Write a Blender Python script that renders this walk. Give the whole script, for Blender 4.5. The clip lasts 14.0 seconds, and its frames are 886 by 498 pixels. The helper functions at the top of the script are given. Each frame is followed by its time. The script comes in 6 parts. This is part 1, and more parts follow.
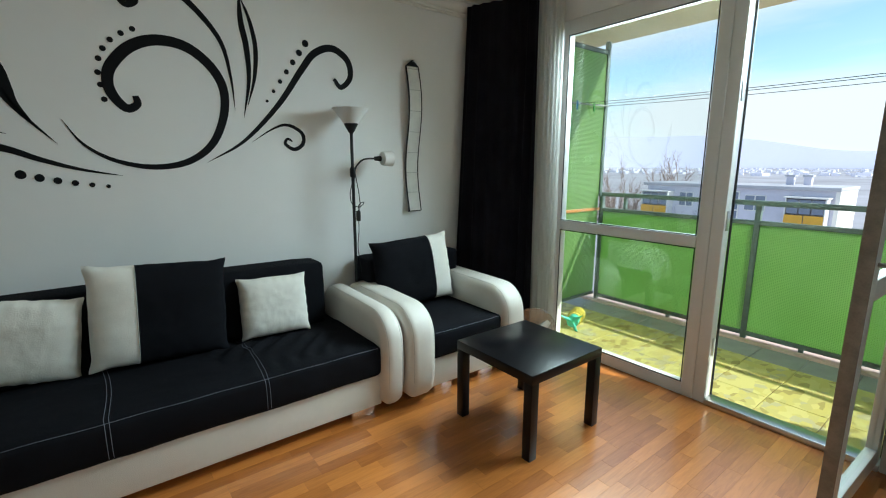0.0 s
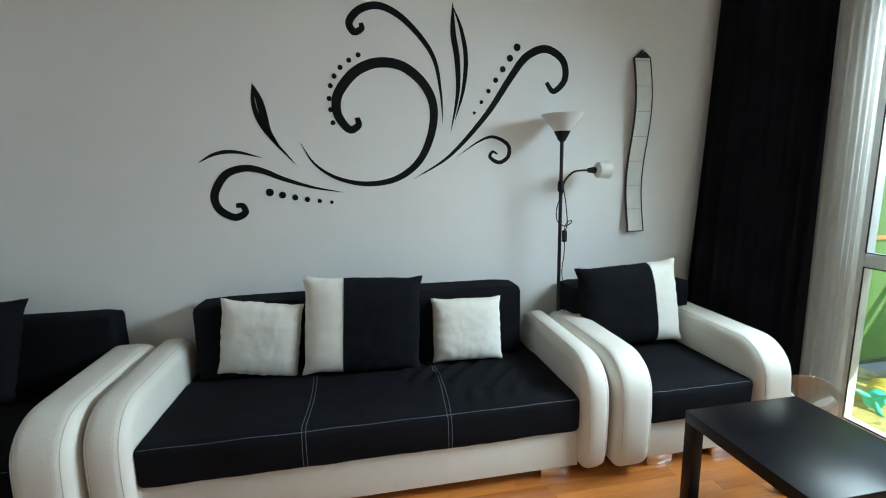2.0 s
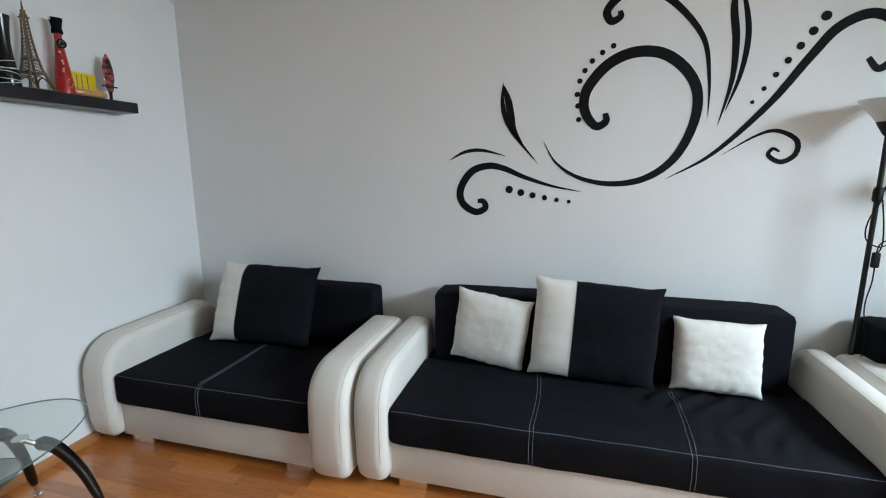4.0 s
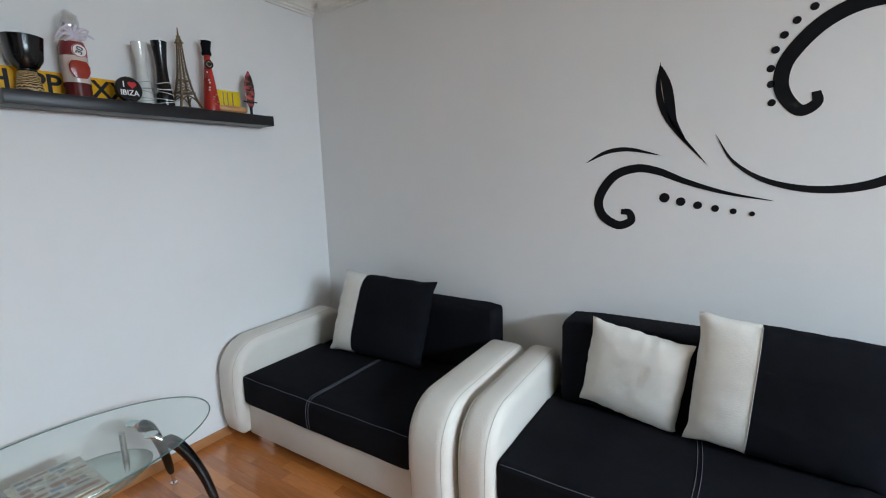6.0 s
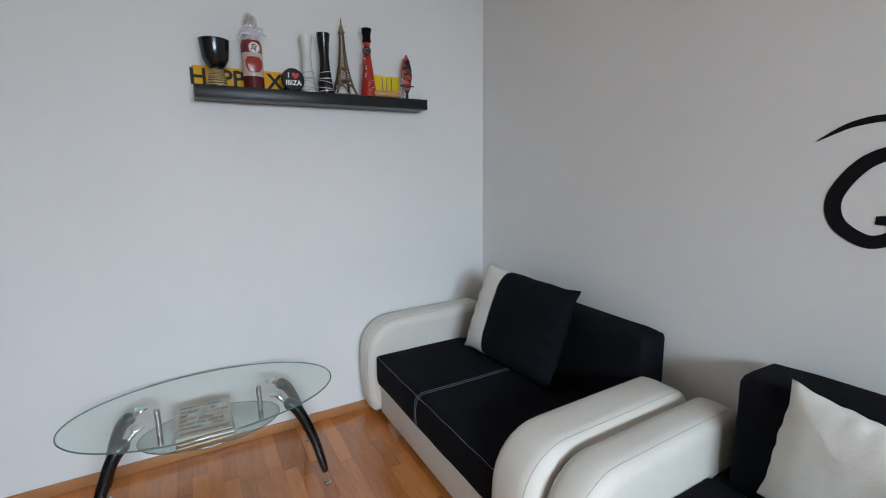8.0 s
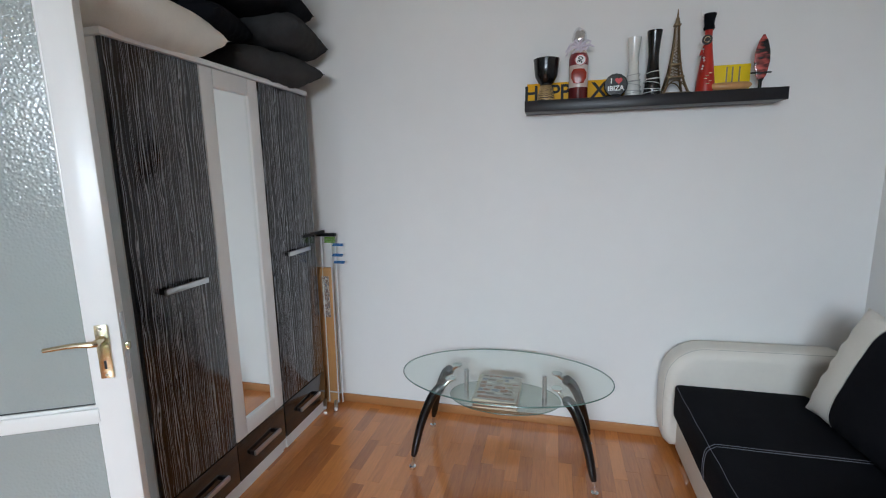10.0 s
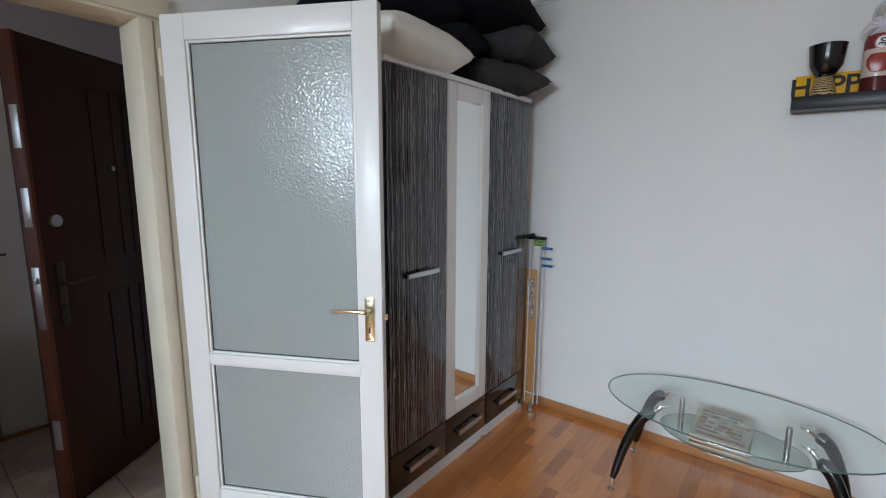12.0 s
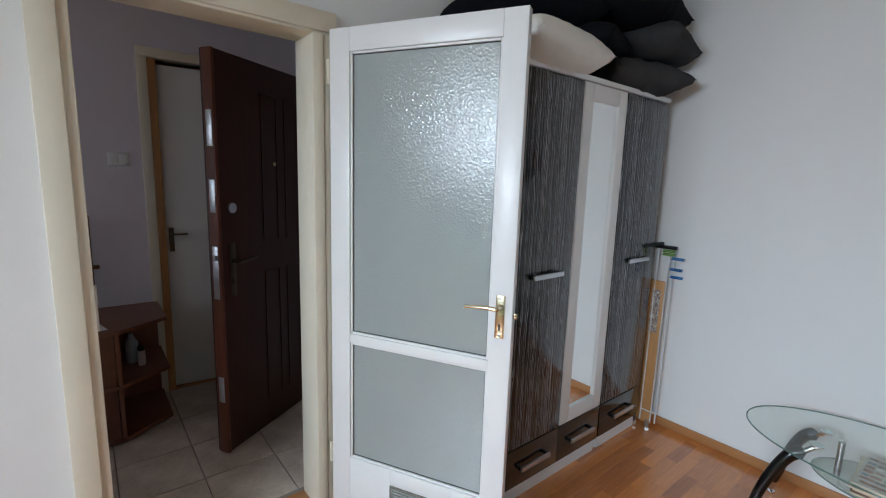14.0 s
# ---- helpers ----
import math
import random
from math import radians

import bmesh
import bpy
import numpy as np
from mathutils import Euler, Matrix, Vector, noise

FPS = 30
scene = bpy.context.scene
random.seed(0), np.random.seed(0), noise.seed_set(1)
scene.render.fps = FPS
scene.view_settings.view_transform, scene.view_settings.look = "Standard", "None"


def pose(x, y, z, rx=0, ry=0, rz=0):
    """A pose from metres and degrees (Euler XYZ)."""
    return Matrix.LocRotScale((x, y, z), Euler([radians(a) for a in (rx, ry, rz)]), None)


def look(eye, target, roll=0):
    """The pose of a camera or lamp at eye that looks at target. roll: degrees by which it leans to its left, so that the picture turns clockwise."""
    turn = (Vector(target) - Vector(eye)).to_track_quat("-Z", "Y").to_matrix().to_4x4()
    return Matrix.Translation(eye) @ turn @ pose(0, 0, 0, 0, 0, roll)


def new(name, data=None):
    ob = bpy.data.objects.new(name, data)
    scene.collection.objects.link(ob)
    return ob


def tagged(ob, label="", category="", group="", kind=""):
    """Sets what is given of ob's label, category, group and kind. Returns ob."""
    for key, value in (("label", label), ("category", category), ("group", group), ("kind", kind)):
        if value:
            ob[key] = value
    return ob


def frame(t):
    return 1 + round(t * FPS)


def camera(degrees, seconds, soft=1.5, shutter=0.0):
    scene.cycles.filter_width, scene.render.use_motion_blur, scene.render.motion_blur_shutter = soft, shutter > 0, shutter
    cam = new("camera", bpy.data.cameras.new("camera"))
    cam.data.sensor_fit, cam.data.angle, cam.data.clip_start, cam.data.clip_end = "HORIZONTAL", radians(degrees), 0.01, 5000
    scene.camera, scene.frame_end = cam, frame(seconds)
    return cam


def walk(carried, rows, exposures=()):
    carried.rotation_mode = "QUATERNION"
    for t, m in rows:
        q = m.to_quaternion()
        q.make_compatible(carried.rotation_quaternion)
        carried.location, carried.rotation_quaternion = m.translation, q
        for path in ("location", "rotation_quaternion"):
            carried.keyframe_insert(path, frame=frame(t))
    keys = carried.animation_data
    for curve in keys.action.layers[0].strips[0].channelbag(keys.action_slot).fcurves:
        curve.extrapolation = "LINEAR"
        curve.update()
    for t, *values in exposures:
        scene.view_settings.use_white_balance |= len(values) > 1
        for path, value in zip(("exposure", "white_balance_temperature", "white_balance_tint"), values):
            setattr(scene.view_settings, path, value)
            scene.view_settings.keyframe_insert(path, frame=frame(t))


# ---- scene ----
cam = camera(89.5, 14.0, soft=1.1)
PATH = [
    (0, (2.475, 0.682, 1.415), (3.666, 2.245, 1.045), -0.0),
    (0.5, (2.547, 0.821, 1.436), (3.726, 2.396, 1.075), -0.9),
    (1, (2.596, 0.913, 1.428), (3.618, 2.598, 1.087), -1.9),
    (1.5, (2.628, 0.975, 1.432), (3.368, 2.807, 1.117), -1.9),
    (2, (2.66, 0.988, 1.45), (3.022, 2.927, 1.12), -1.1),
    (2.5, (2.648, 0.997, 1.443), (2.668, 2.97, 1.115), -2.0),
    (3, (2.616, 1.004, 1.442), (2.412, 2.967, 1.118), -1.6),
    (3.2, (2.578, 1.004, 1.452), (2.303, 2.957, 1.12), -1.1),
    (5.3, (2.423, 1.212, 1.522), (1.68, 3.035, 1.166), -0.9),
    (5.5, (2.417, 1.254, 1.504), (1.635, 3.064, 1.164), -0.9),
    (6, (2.436, 1.375, 1.501), (1.365, 3.032, 1.169), -1.5),
    (6.5, (2.48, 1.494, 1.5), (1.149, 2.949, 1.169), -0.7),
    (7, (2.513, 1.604, 1.469), (1.112, 2.99, 1.128), -1.1),
    (7.2, (2.494, 1.658, 1.465), (1.047, 2.994, 1.116), -1.2),
    (9.3, (2.56, 2.136, 1.472), (0.591, 2.051, 1.133), -1.6),
    (9.5, (2.566, 2.144, 1.48), (0.611, 1.887, 1.142), -2.2),
    (10, (2.562, 2.117, 1.501), (0.651, 1.633, 1.167), -1.1),
    (10.5, (2.576, 2.076, 1.508), (0.72, 1.408, 1.176), -0.4),
    (11, (2.612, 2.048, 1.507), (0.841, 1.177, 1.185), -0.1),
    (11.5, (2.636, 2.024, 1.503), (0.977, 0.951, 1.19), 0.1),
    (12, (2.651, 2.005, 1.498), (1.094, 0.787, 1.194), 0.2),
    (12.5, (2.674, 1.996, 1.493), (1.188, 0.691, 1.194), 0.9),
    (13, (2.707, 1.979, 1.492), (1.286, 0.604, 1.186), 1.6),
    (13.5, (2.746, 1.955, 1.501), (1.399, 0.511, 1.185), 1.9),
    (14, (2.761, 1.944, 1.502), (1.514, 0.412, 1.189), 1.8),
]
EXPOSURES = [(0.0, 0.46, 6050, -2), (1.2, 0.35, 5950, -3), (2.2, 0.97, 5900, 4), (3.2, 1.16, 5930, 8), (6.0, 1.08, 5930, 12), (10.0, 1.0, 6080, 14), (14.0, 0.90, 5920, 13)]
walk(cam, [(t, look(eye, target, roll)) for t, eye, target, roll in PATH], exposures=EXPOSURES)

from mathutils.bvhtree import BVHTree

# ---- light ----
world = bpy.data.worlds.new("world")
scene.world = world
world.use_nodes = True
wn, wl = world.node_tree.nodes, world.node_tree.links
SUN_DIR = Vector((0.32, -0.78, 0.52)).normalized()
sky = wn.new("ShaderNodeTexSky")
sky.sky_type, sky.sun_disc = "NISHITA", False
sky.sun_elevation = math.asin(SUN_DIR.z)
sky.sun_rotation = math.atan2(SUN_DIR.x, SUN_DIR.y)
sky.altitude, sky.dust_density, sky.ozone_density = 300, 0.6, 1.6
w_co = wn.new("ShaderNodeTexCoord")
w_map = wn.new("ShaderNodeMapping")
w_map.inputs["Scale"].default_value = (1.6, 1.0, 6.0)
w_noise = wn.new("ShaderNodeTexNoise")
w_noise.inputs["Scale"].default_value, w_noise.inputs["Detail"].default_value = 1.5, 9
w_ramp = wn.new("ShaderNodeValToRGB")
w_ramp.color_ramp.elements[0].position, w_ramp.color_ramp.elements[1].position = 0.44, 0.66
w_mix = wn.new("ShaderNodeMixRGB")
w_mix.inputs["Color2"].default_value = (4.1, 4.15, 4.45, 1)
wl.new(w_co.outputs["Generated"], w_map.inputs["Vector"])
wl.new(w_map.outputs["Vector"], w_noise.inputs["Vector"])
wl.new(w_noise.outputs["Fac"], w_ramp.inputs["Fac"])
w_sep = wn.new("ShaderNodeSeparateXYZ")
w_low = wn.new("ShaderNodeMapRange")
w_low.inputs["From Min"].default_value, w_low.inputs["From Max"].default_value = 0.01, 0.17
w_low.inputs["To Min"].default_value, w_low.inputs["To Max"].default_value = 0.95, 0.0
w_max = wn.new("ShaderNodeMath")
w_max.operation, w_max.use_clamp = "MULTIPLY_ADD", True
w_max.inputs[1].default_value = 0.8
wl.new(w_co.outputs["Generated"], w_sep.inputs[0])
wl.new(w_sep.outputs["Z"], w_low.inputs["Value"])
wl.new(w_ramp.outputs["Color"], w_max.inputs[0])
wl.new(w_low.outputs["Result"], w_max.inputs[2])
wl.new(w_max.outputs[0], w_mix.inputs["Fac"])
wl.new(sky.outputs["Color"], w_mix.inputs["Color1"])
wl.new(w_mix.outputs["Color"], wn["Background"].inputs["Color"])
wn["Background"].inputs["Strength"].default_value = 0.18

sun_data = bpy.data.lights.new("sun", "SUN")
sun_data.energy, sun_data.angle, sun_data.color = 5.0, radians(0.53), (1.0, 0.95, 0.87)
new("sun", sun_data).matrix_world = look(SUN_DIR * 30, (0, 0, 0))

# the open sky seen from the window's opening, just outside under its lintel
win_data = bpy.data.lights.new("window_daylight", "AREA")
win_data.shape, win_data.size, win_data.size_y = "RECTANGLE", 1.9, 0.8
win_data.spread = radians(116)
win_data.energy, win_data.color = 56, (0.83, 0.95, 1.0)
new("window_daylight", win_data).matrix_world = look((5.64, 1.88, 2.25), (2.7, 1.75, 0.70))

# added lamp outside the made-up hall window, to brighten the hall
hall_data = bpy.data.lights.new("hall_added_fill", "AREA")
hall_data.shape, hall_data.size, hall_data.size_y = "RECTANGLE", 1.0, 1.3
hall_data.energy, hall_data.color = 2.8, (1.0, 0.97, 0.95)
new("hall_added_fill", hall_data).matrix_world = look((5.56, -0.72, 1.6), (3.0, -0.75, 1.3))


# ---- mesh helpers ----
def thing(name, x=0, y=0, z=0, rz=0, label="", category="", group="", kind=""):
    ob = new(name)
    ob.empty_display_size = 0.05
    ob.matrix_basis = pose(x, y, z, 0, 0, rz)
    return tagged(ob, label, category, group, kind)


def part(name, bm, mat, parent=None, label="", sharp=35, kind="", category="", m=None):
    me = bpy.data.meshes.new(name)
    bmesh.ops.recalc_face_normals(bm, faces=bm.faces)
    bm.to_mesh(me)
    bm.free()
    for p in me.polygons:
        p.use_smooth = True
    me.set_sharp_from_angle(angle=radians(sharp))
    me.materials.append(mat)
    ob = new(name, me)
    if parent:
        ob.parent = parent
    if m is not None:
        ob.matrix_basis = m
    return tagged(ob, label, category, "", kind)


def boxes(*specs, bevel=0.0, seg=2):
    bm = bmesh.new()
    for x0, x1, y0, y1, z0, z1 in specs:
        one = bmesh.new()
        bmesh.ops.create_cube(one, size=1, matrix=Matrix.Translation(((x0 + x1) / 2, (y0 + y1) / 2, (z0 + z1) / 2)) @ Matrix.Diagonal((x1 - x0, y1 - y0, z1 - z0, 1)))
        if bevel:
            bmesh.ops.bevel(one, geom=one.edges, offset=bevel, segments=seg, affect="EDGES", clamp_overlap=True, profile=0.5)
        tmp = bpy.data.meshes.new("tmp")
        one.to_mesh(tmp)
        one.free()
        bm.from_mesh(tmp)
        bpy.data.meshes.remove(tmp)
    return bm


def ring(bm, c, u, v, r, n):
    return [bm.verts.new(c + (u * math.cos(2 * math.pi * i / n) + v * math.sin(2 * math.pi * i / n)) * r) for i in range(n)]


def tube(points, radius, n=8, bm=None, caps=True):
    """A round bar along points; radius is a number or a function of 0..1."""
    bm = bm or bmesh.new()
    pts = [Vector(p) for p in points]
    last, up = None, Vector((0.13, 0.21, 0.97))
    for i, p in enumerate(pts):
        d = (pts[min(i + 1, len(pts) - 1)] - pts[max(i - 1, 0)]).normalized()
        if abs(d.dot(up)) > 0.9:
            up = Vector((0.9, 0.3, 0.1))
        u = d.cross(up).normalized()
        v = u.cross(d)
        up = v
        r = radius(i / (len(pts) - 1)) if callable(radius) else radius
        now = ring(bm, p, u, v, max(r, 1e-4), n)
        if last:
            for k in range(n):
                bm.faces.new((last[k], last[(k + 1) % n], now[(k + 1) % n], now[k]))
        elif caps:
            bm.faces.new(now)
        last = now
    if caps:
        bm.faces.new(last[::-1])
    return bm


def lathe(profile, n=24, at=(0, 0, 0), bm=None, scale=(1, 1)):
    bm = bm or bmesh.new()
    last = None
    for r, z in profile:
        now = [bm.verts.new((at[0] + scale[0] * r * math.cos(2 * math.pi * i / n), at[1] + scale[1] * r * math.sin(2 * math.pi * i / n), at[2] + z)) for i in range(n)]
        if last:
            for k in range(n):
                bm.faces.new((last[k], last[(k + 1) % n], now[(k + 1) % n], now[k]))
        else:
            bm.faces.new(now)
        last = now
    bm.faces.new(last[::-1])
    return bm


def curve(points, steps=10):
    """Catmull-Rom through points."""
    p = [Vector(q) for q in points]
    p = [p[0] * 2 - p[1]] + p + [p[-1] * 2 - p[-2]]
    out = []
    for i in range(1, len(p) - 2):
        for k in range(steps):
            t = k / steps
            out.append(0.5 * ((2 * p[i]) + (p[i + 1] - p[i - 1]) * t + (2 * p[i - 1] - 5 * p[i] + 4 * p[i + 1] - p[i + 2]) * t * t + (3 * p[i] - p[i - 1] - 3 * p[i + 1] + p[i + 2]) * t ** 3))
    return out + [p[-2]]


def softbox(w, d, h, r, cuts=10, puff=0.0, wrinkle=0.0, seed=0.0, freq=6.0):
    """A padded block centred on x and y, standing on z = 0, with rounded edges, puffed faces and soft wrinkles."""
    bm = bmesh.new()
    bmesh.ops.create_cube(bm, size=2)
    bmesh.ops.subdivide_edges(bm, edges=bm.edges, cuts=cuts, use_grid_fill=True)
    half = Vector((w / 2, d / 2, h / 2))
    for v in bm.verts:
        c = [math.copysign(abs(a) ** 0.8, a) for a in v.co]
        p = Vector((c[0] * half.x, c[1] * half.y, c[2] * half.z))
        inner = Vector([max(-half[i] + r, min(half[i] - r, p[i])) for i in range(3)])
        n = (p - inner)
        n = n.normalized() if n.length > 1e-6 else Vector((0, 0, 1))
        q = inner + n * r
        for i in range(3):
            j, k = (i + 1) % 3, (i + 2) % 3
            if abs(c[i]) > 0.999:
                q[i] += math.copysign(puff * (1 - c[j] ** 2) * (1 - c[k] ** 2), c[i])
        if wrinkle:
            q += n * wrinkle * (noise.noise(q * freq + Vector((seed, 3 * seed, 0))) + 0.5 * noise.noise(q * freq * 2.7 + Vector((seed, 0, seed))))
        v.co = q + Vector((0, 0, half.z))
    return bm


def extrude_profile(outline, x0, x1, bevel=0.0, seg=3):
    """A closed outline of (y, z) pulled along x."""
    bm = bmesh.new()
    a = [bm.verts.new((x0, y, z)) for y, z in outline]
    b = [bm.verts.new((x1, y, z)) for y, z in outline]
    bm.faces.new(a)
    bm.faces.new(b[::-1])
    for i in range(len(a)):
        bm.faces.new((a[i], a[(i + 1) % len(a)], b[(i + 1) % len(a)], b[i]))
    bmesh.ops.recalc_face_normals(bm, faces=bm.faces)
    if bevel:
        rim = [e for e in bm.edges if abs(e.verts[0].co.x - e.verts[1].co.x) < 1e-6]
        bmesh.ops.bevel(bm, geom=rim, offset=bevel, segments=seg, affect="EDGES", clamp_overlap=True, profile=0.5)
    return bm


def lettering(text, size, mat, parent, m, name="lettering", depth=0.001):
    cu = bpy.data.curves.new(name, "FONT")
    cu.body, cu.size, cu.extrude, cu.align_x, cu.align_y = text, size, depth, "CENTER", "CENTER"
    cu.offset = size * 0.02
    src = new("tmp_text", cu)
    me = bpy.data.meshes.new_from_object(src)
    bpy.data.objects.remove(src)
    bpy.data.curves.remove(cu)
    me.materials.clear()
    me.materials.append(mat)
    ob = new(name, me)
    ob.parent, ob.matrix_basis = parent, m
    return ob


# ---- materials ----
def material(name, color, rough=0.5, metal=0.0, vary=0.08, scale=8.0, bump=0.0, bump_scale=60.0, stretch=(1, 1, 1), coat=0.0, spec=0.5, transmission=0.0, ior=1.45, sheen=0.0, second=None, emission=None):
    mat = bpy.data.materials.new(name)
    mat.use_nodes = True
    n, l = mat.node_tree.nodes, mat.node_tree.links
    b = n["Principled BSDF"]
    b.inputs["Roughness"].default_value, b.inputs["Metallic"].default_value = rough, metal
    b.inputs["Coat Weight"].default_value, b.inputs["Coat Roughness"].default_value = coat, 0.06
    b.inputs["Specular IOR Level"].default_value, b.inputs["IOR"].default_value = spec, ior
    b.inputs["Transmission Weight"].default_value, b.inputs["Sheen Weight"].default_value = transmission, sheen
    co = n.new("ShaderNodeTexCoord")
    mp = n.new("ShaderNodeMapping")
    mp.inputs["Scale"].default_value = stretch
    l.new(co.outputs["Object"], mp.inputs["Vector"])
    big = n.new("ShaderNodeTexNoise")
    big.inputs["Scale"].default_value, big.inputs["Detail"].default_value = scale, 4
    fine = n.new("ShaderNodeTexNoise")
    fine.inputs["Scale"].default_value, fine.inputs["Detail"].default_value = scale * 9, 3
    l.new(mp.outputs["Vector"], big.inputs["Vector"])
    l.new(mp.outputs["Vector"], fine.inputs["Vector"])
    add = n.new("ShaderNodeMath")
    add.operation = "MULTIPLY_ADD"
    add.inputs[1].default_value = 0.35
    l.new(fine.outputs["Fac"], add.inputs[0])
    l.new(big.outputs["Fac"], add.inputs[2])
    ramp = n.new("ShaderNodeValToRGB")
    e = ramp.color_ramp.elements
    e[0].position, e[1].position = 0.4, 0.95
    e[0].color = (*[max(0.0, c * (1 - vary)) for c in color], 1)
    e[1].color = (*(second or [min(1.0, c * (1 + vary)) for c in color]), 1)
    l.new(add.outputs["Value"], ramp.inputs["Fac"])
    l.new(ramp.outputs["Color"], b.inputs["Base Color"])
    rr = n.new("ShaderNodeMapRange")
    rr.inputs["To Min"].default_value, rr.inputs["To Max"].default_value = rough * 0.85, min(1, rough * 1.15)
    l.new(fine.outputs["Fac"], rr.inputs["Value"])
    l.new(rr.outputs["Result"], b.inputs["Roughness"])
    if bump:
        bn = n.new("ShaderNodeTexNoise")
        bn.inputs["Scale"].default_value, bn.inputs["Detail"].default_value = bump_scale, 5
        l.new(mp.outputs["Vector"], bn.inputs["Vector"])
        bp = n.new("ShaderNodeBump")
        bp.inputs["Strength"].default_value, bp.inputs["Distance"].default_value = bump, 0.01
        l.new(bn.outputs["Fac"], bp.inputs["Height"])
        l.new(bp.outputs["Normal"], b.inputs["Normal"])
    if emission:
        b.inputs["Emission Color"].default_value, b.inputs["Emission Strength"].default_value = (*color, 1), emission
    return mat


def woven(name, color, vary=0.25):
    """Coarse woven upholstery."""
    mat = material(name, color, 0.9, vary=vary, scale=5, sheen=0.0, spec=0.10)
    n, l = mat.node_tree.nodes, mat.node_tree.links
    co = n.new("ShaderNodeTexCoord")
    outs = []
    for axis in ("X", "Y", "Z"):
        w = n.new("ShaderNodeTexWave")
        w.bands_direction = axis
        w.inputs["Scale"].default_value, w.inputs["Distortion"].default_value, w.inputs["Detail Scale"].default_value = 190, 1.5, 30
        l.new(co.outputs["Object"], w.inputs["Vector"])
        outs.append(w.outputs["Fac"])
    s = n.new("ShaderNodeMath")
    l.new(outs[0], s.inputs[0])
    l.new(outs[1], s.inputs[1])
    s2 = n.new("ShaderNodeMath")
    l.new(s.outputs[0], s2.inputs[0])
    l.new(outs[2], s2.inputs[1])
    bp = n.new("ShaderNodeBump")
    bp.inputs["Strength"].default_value, bp.inputs["Distance"].default_value = 0.25, 0.002
    l.new(s2.outputs[0], bp.inputs["Height"])
    l.new(bp.outputs["Normal"], n["Principled BSDF"].inputs["Normal"])
    return mat


def wood(name, dark, light, rough=0.35, piece="object", axis=(1, 12, 12), coat=0.2):
    """Wood with grain along the first axis; tone differs from piece to piece."""
    mat = bpy.data.materials.new(name)
    mat.use_nodes = True
    n, l = mat.node_tree.nodes, mat.node_tree.links
    b = n["Principled BSDF"]
    b.inputs["Roughness"].default_value, b.inputs["Coat Weight"].default_value, b.inputs["Coat Roughness"].default_value = rough, coat, 0.16
    b.inputs["Coat IOR"].default_value = 1.6
    if piece == "object":
        rnd = n.new("ShaderNodeObjectInfo").outputs["Random"]
    else:
        rnd = n.new("ShaderNodeNewGeometry").outputs["Random Per Island"]
    geo = n.new("ShaderNodeNewGeometry")
    mp = n.new("ShaderNodeMapping")
    mp.inputs["Scale"].default_value = axis
    off = n.new("ShaderNodeMath")
    off.operation = "MULTIPLY"
    off.inputs[1].default_value = 40
    l.new(rnd, off.inputs[0])
    com = n.new("ShaderNodeCombineXYZ")
    for k in range(3):
        l.new(off.outputs[0], com.inputs[k])
    l.new(com.outputs[0], mp.inputs["Location"])
    l.new(geo.outputs["Position"], mp.inputs["Vector"])
    g = n.new("ShaderNodeTexNoise")
    g.inputs["Scale"].default_value, g.inputs["Detail"].default_value, g.inputs["Distortion"].default_value = 4.0, 8, 1.2
    l.new(mp.outputs["Vector"], g.inputs["Vector"])
    mixv = n.new("ShaderNodeMath")
    mixv.operation = "MULTIPLY_ADD"
    mixv.inputs[1].default_value = 0.54
    l.new(rnd, mixv.inputs[0])
    half = n.new("ShaderNodeMath")
    half.operation = "MULTIPLY"
    half.inputs[1].default_value = 0.6
    l.new(g.outputs["Fac"], half.inputs[0])
    l.new(half.outputs[0], mixv.inputs[2])
    ramp = n.new("ShaderNodeValToRGB")
    e = ramp.color_ramp.elements
    e[0].position, e[1].position = 0.15, 0.85
    e[0].color, e[1].color = (*dark, 1), (*light, 1)
    l.new(mixv.outputs[0], ramp.inputs["Fac"])
    l.new(ramp.outputs["Color"], b.inputs["Base Color"])
    bp = n.new("ShaderNodeBump")
    bp.inputs["Strength"].default_value, bp.inputs["Distance"].default_value = 0.06, 0.004
    l.new(g.outputs["Fac"], bp.inputs["Height"])
    l.new(bp.outputs["Normal"], b.inputs["Normal"])
    return mat


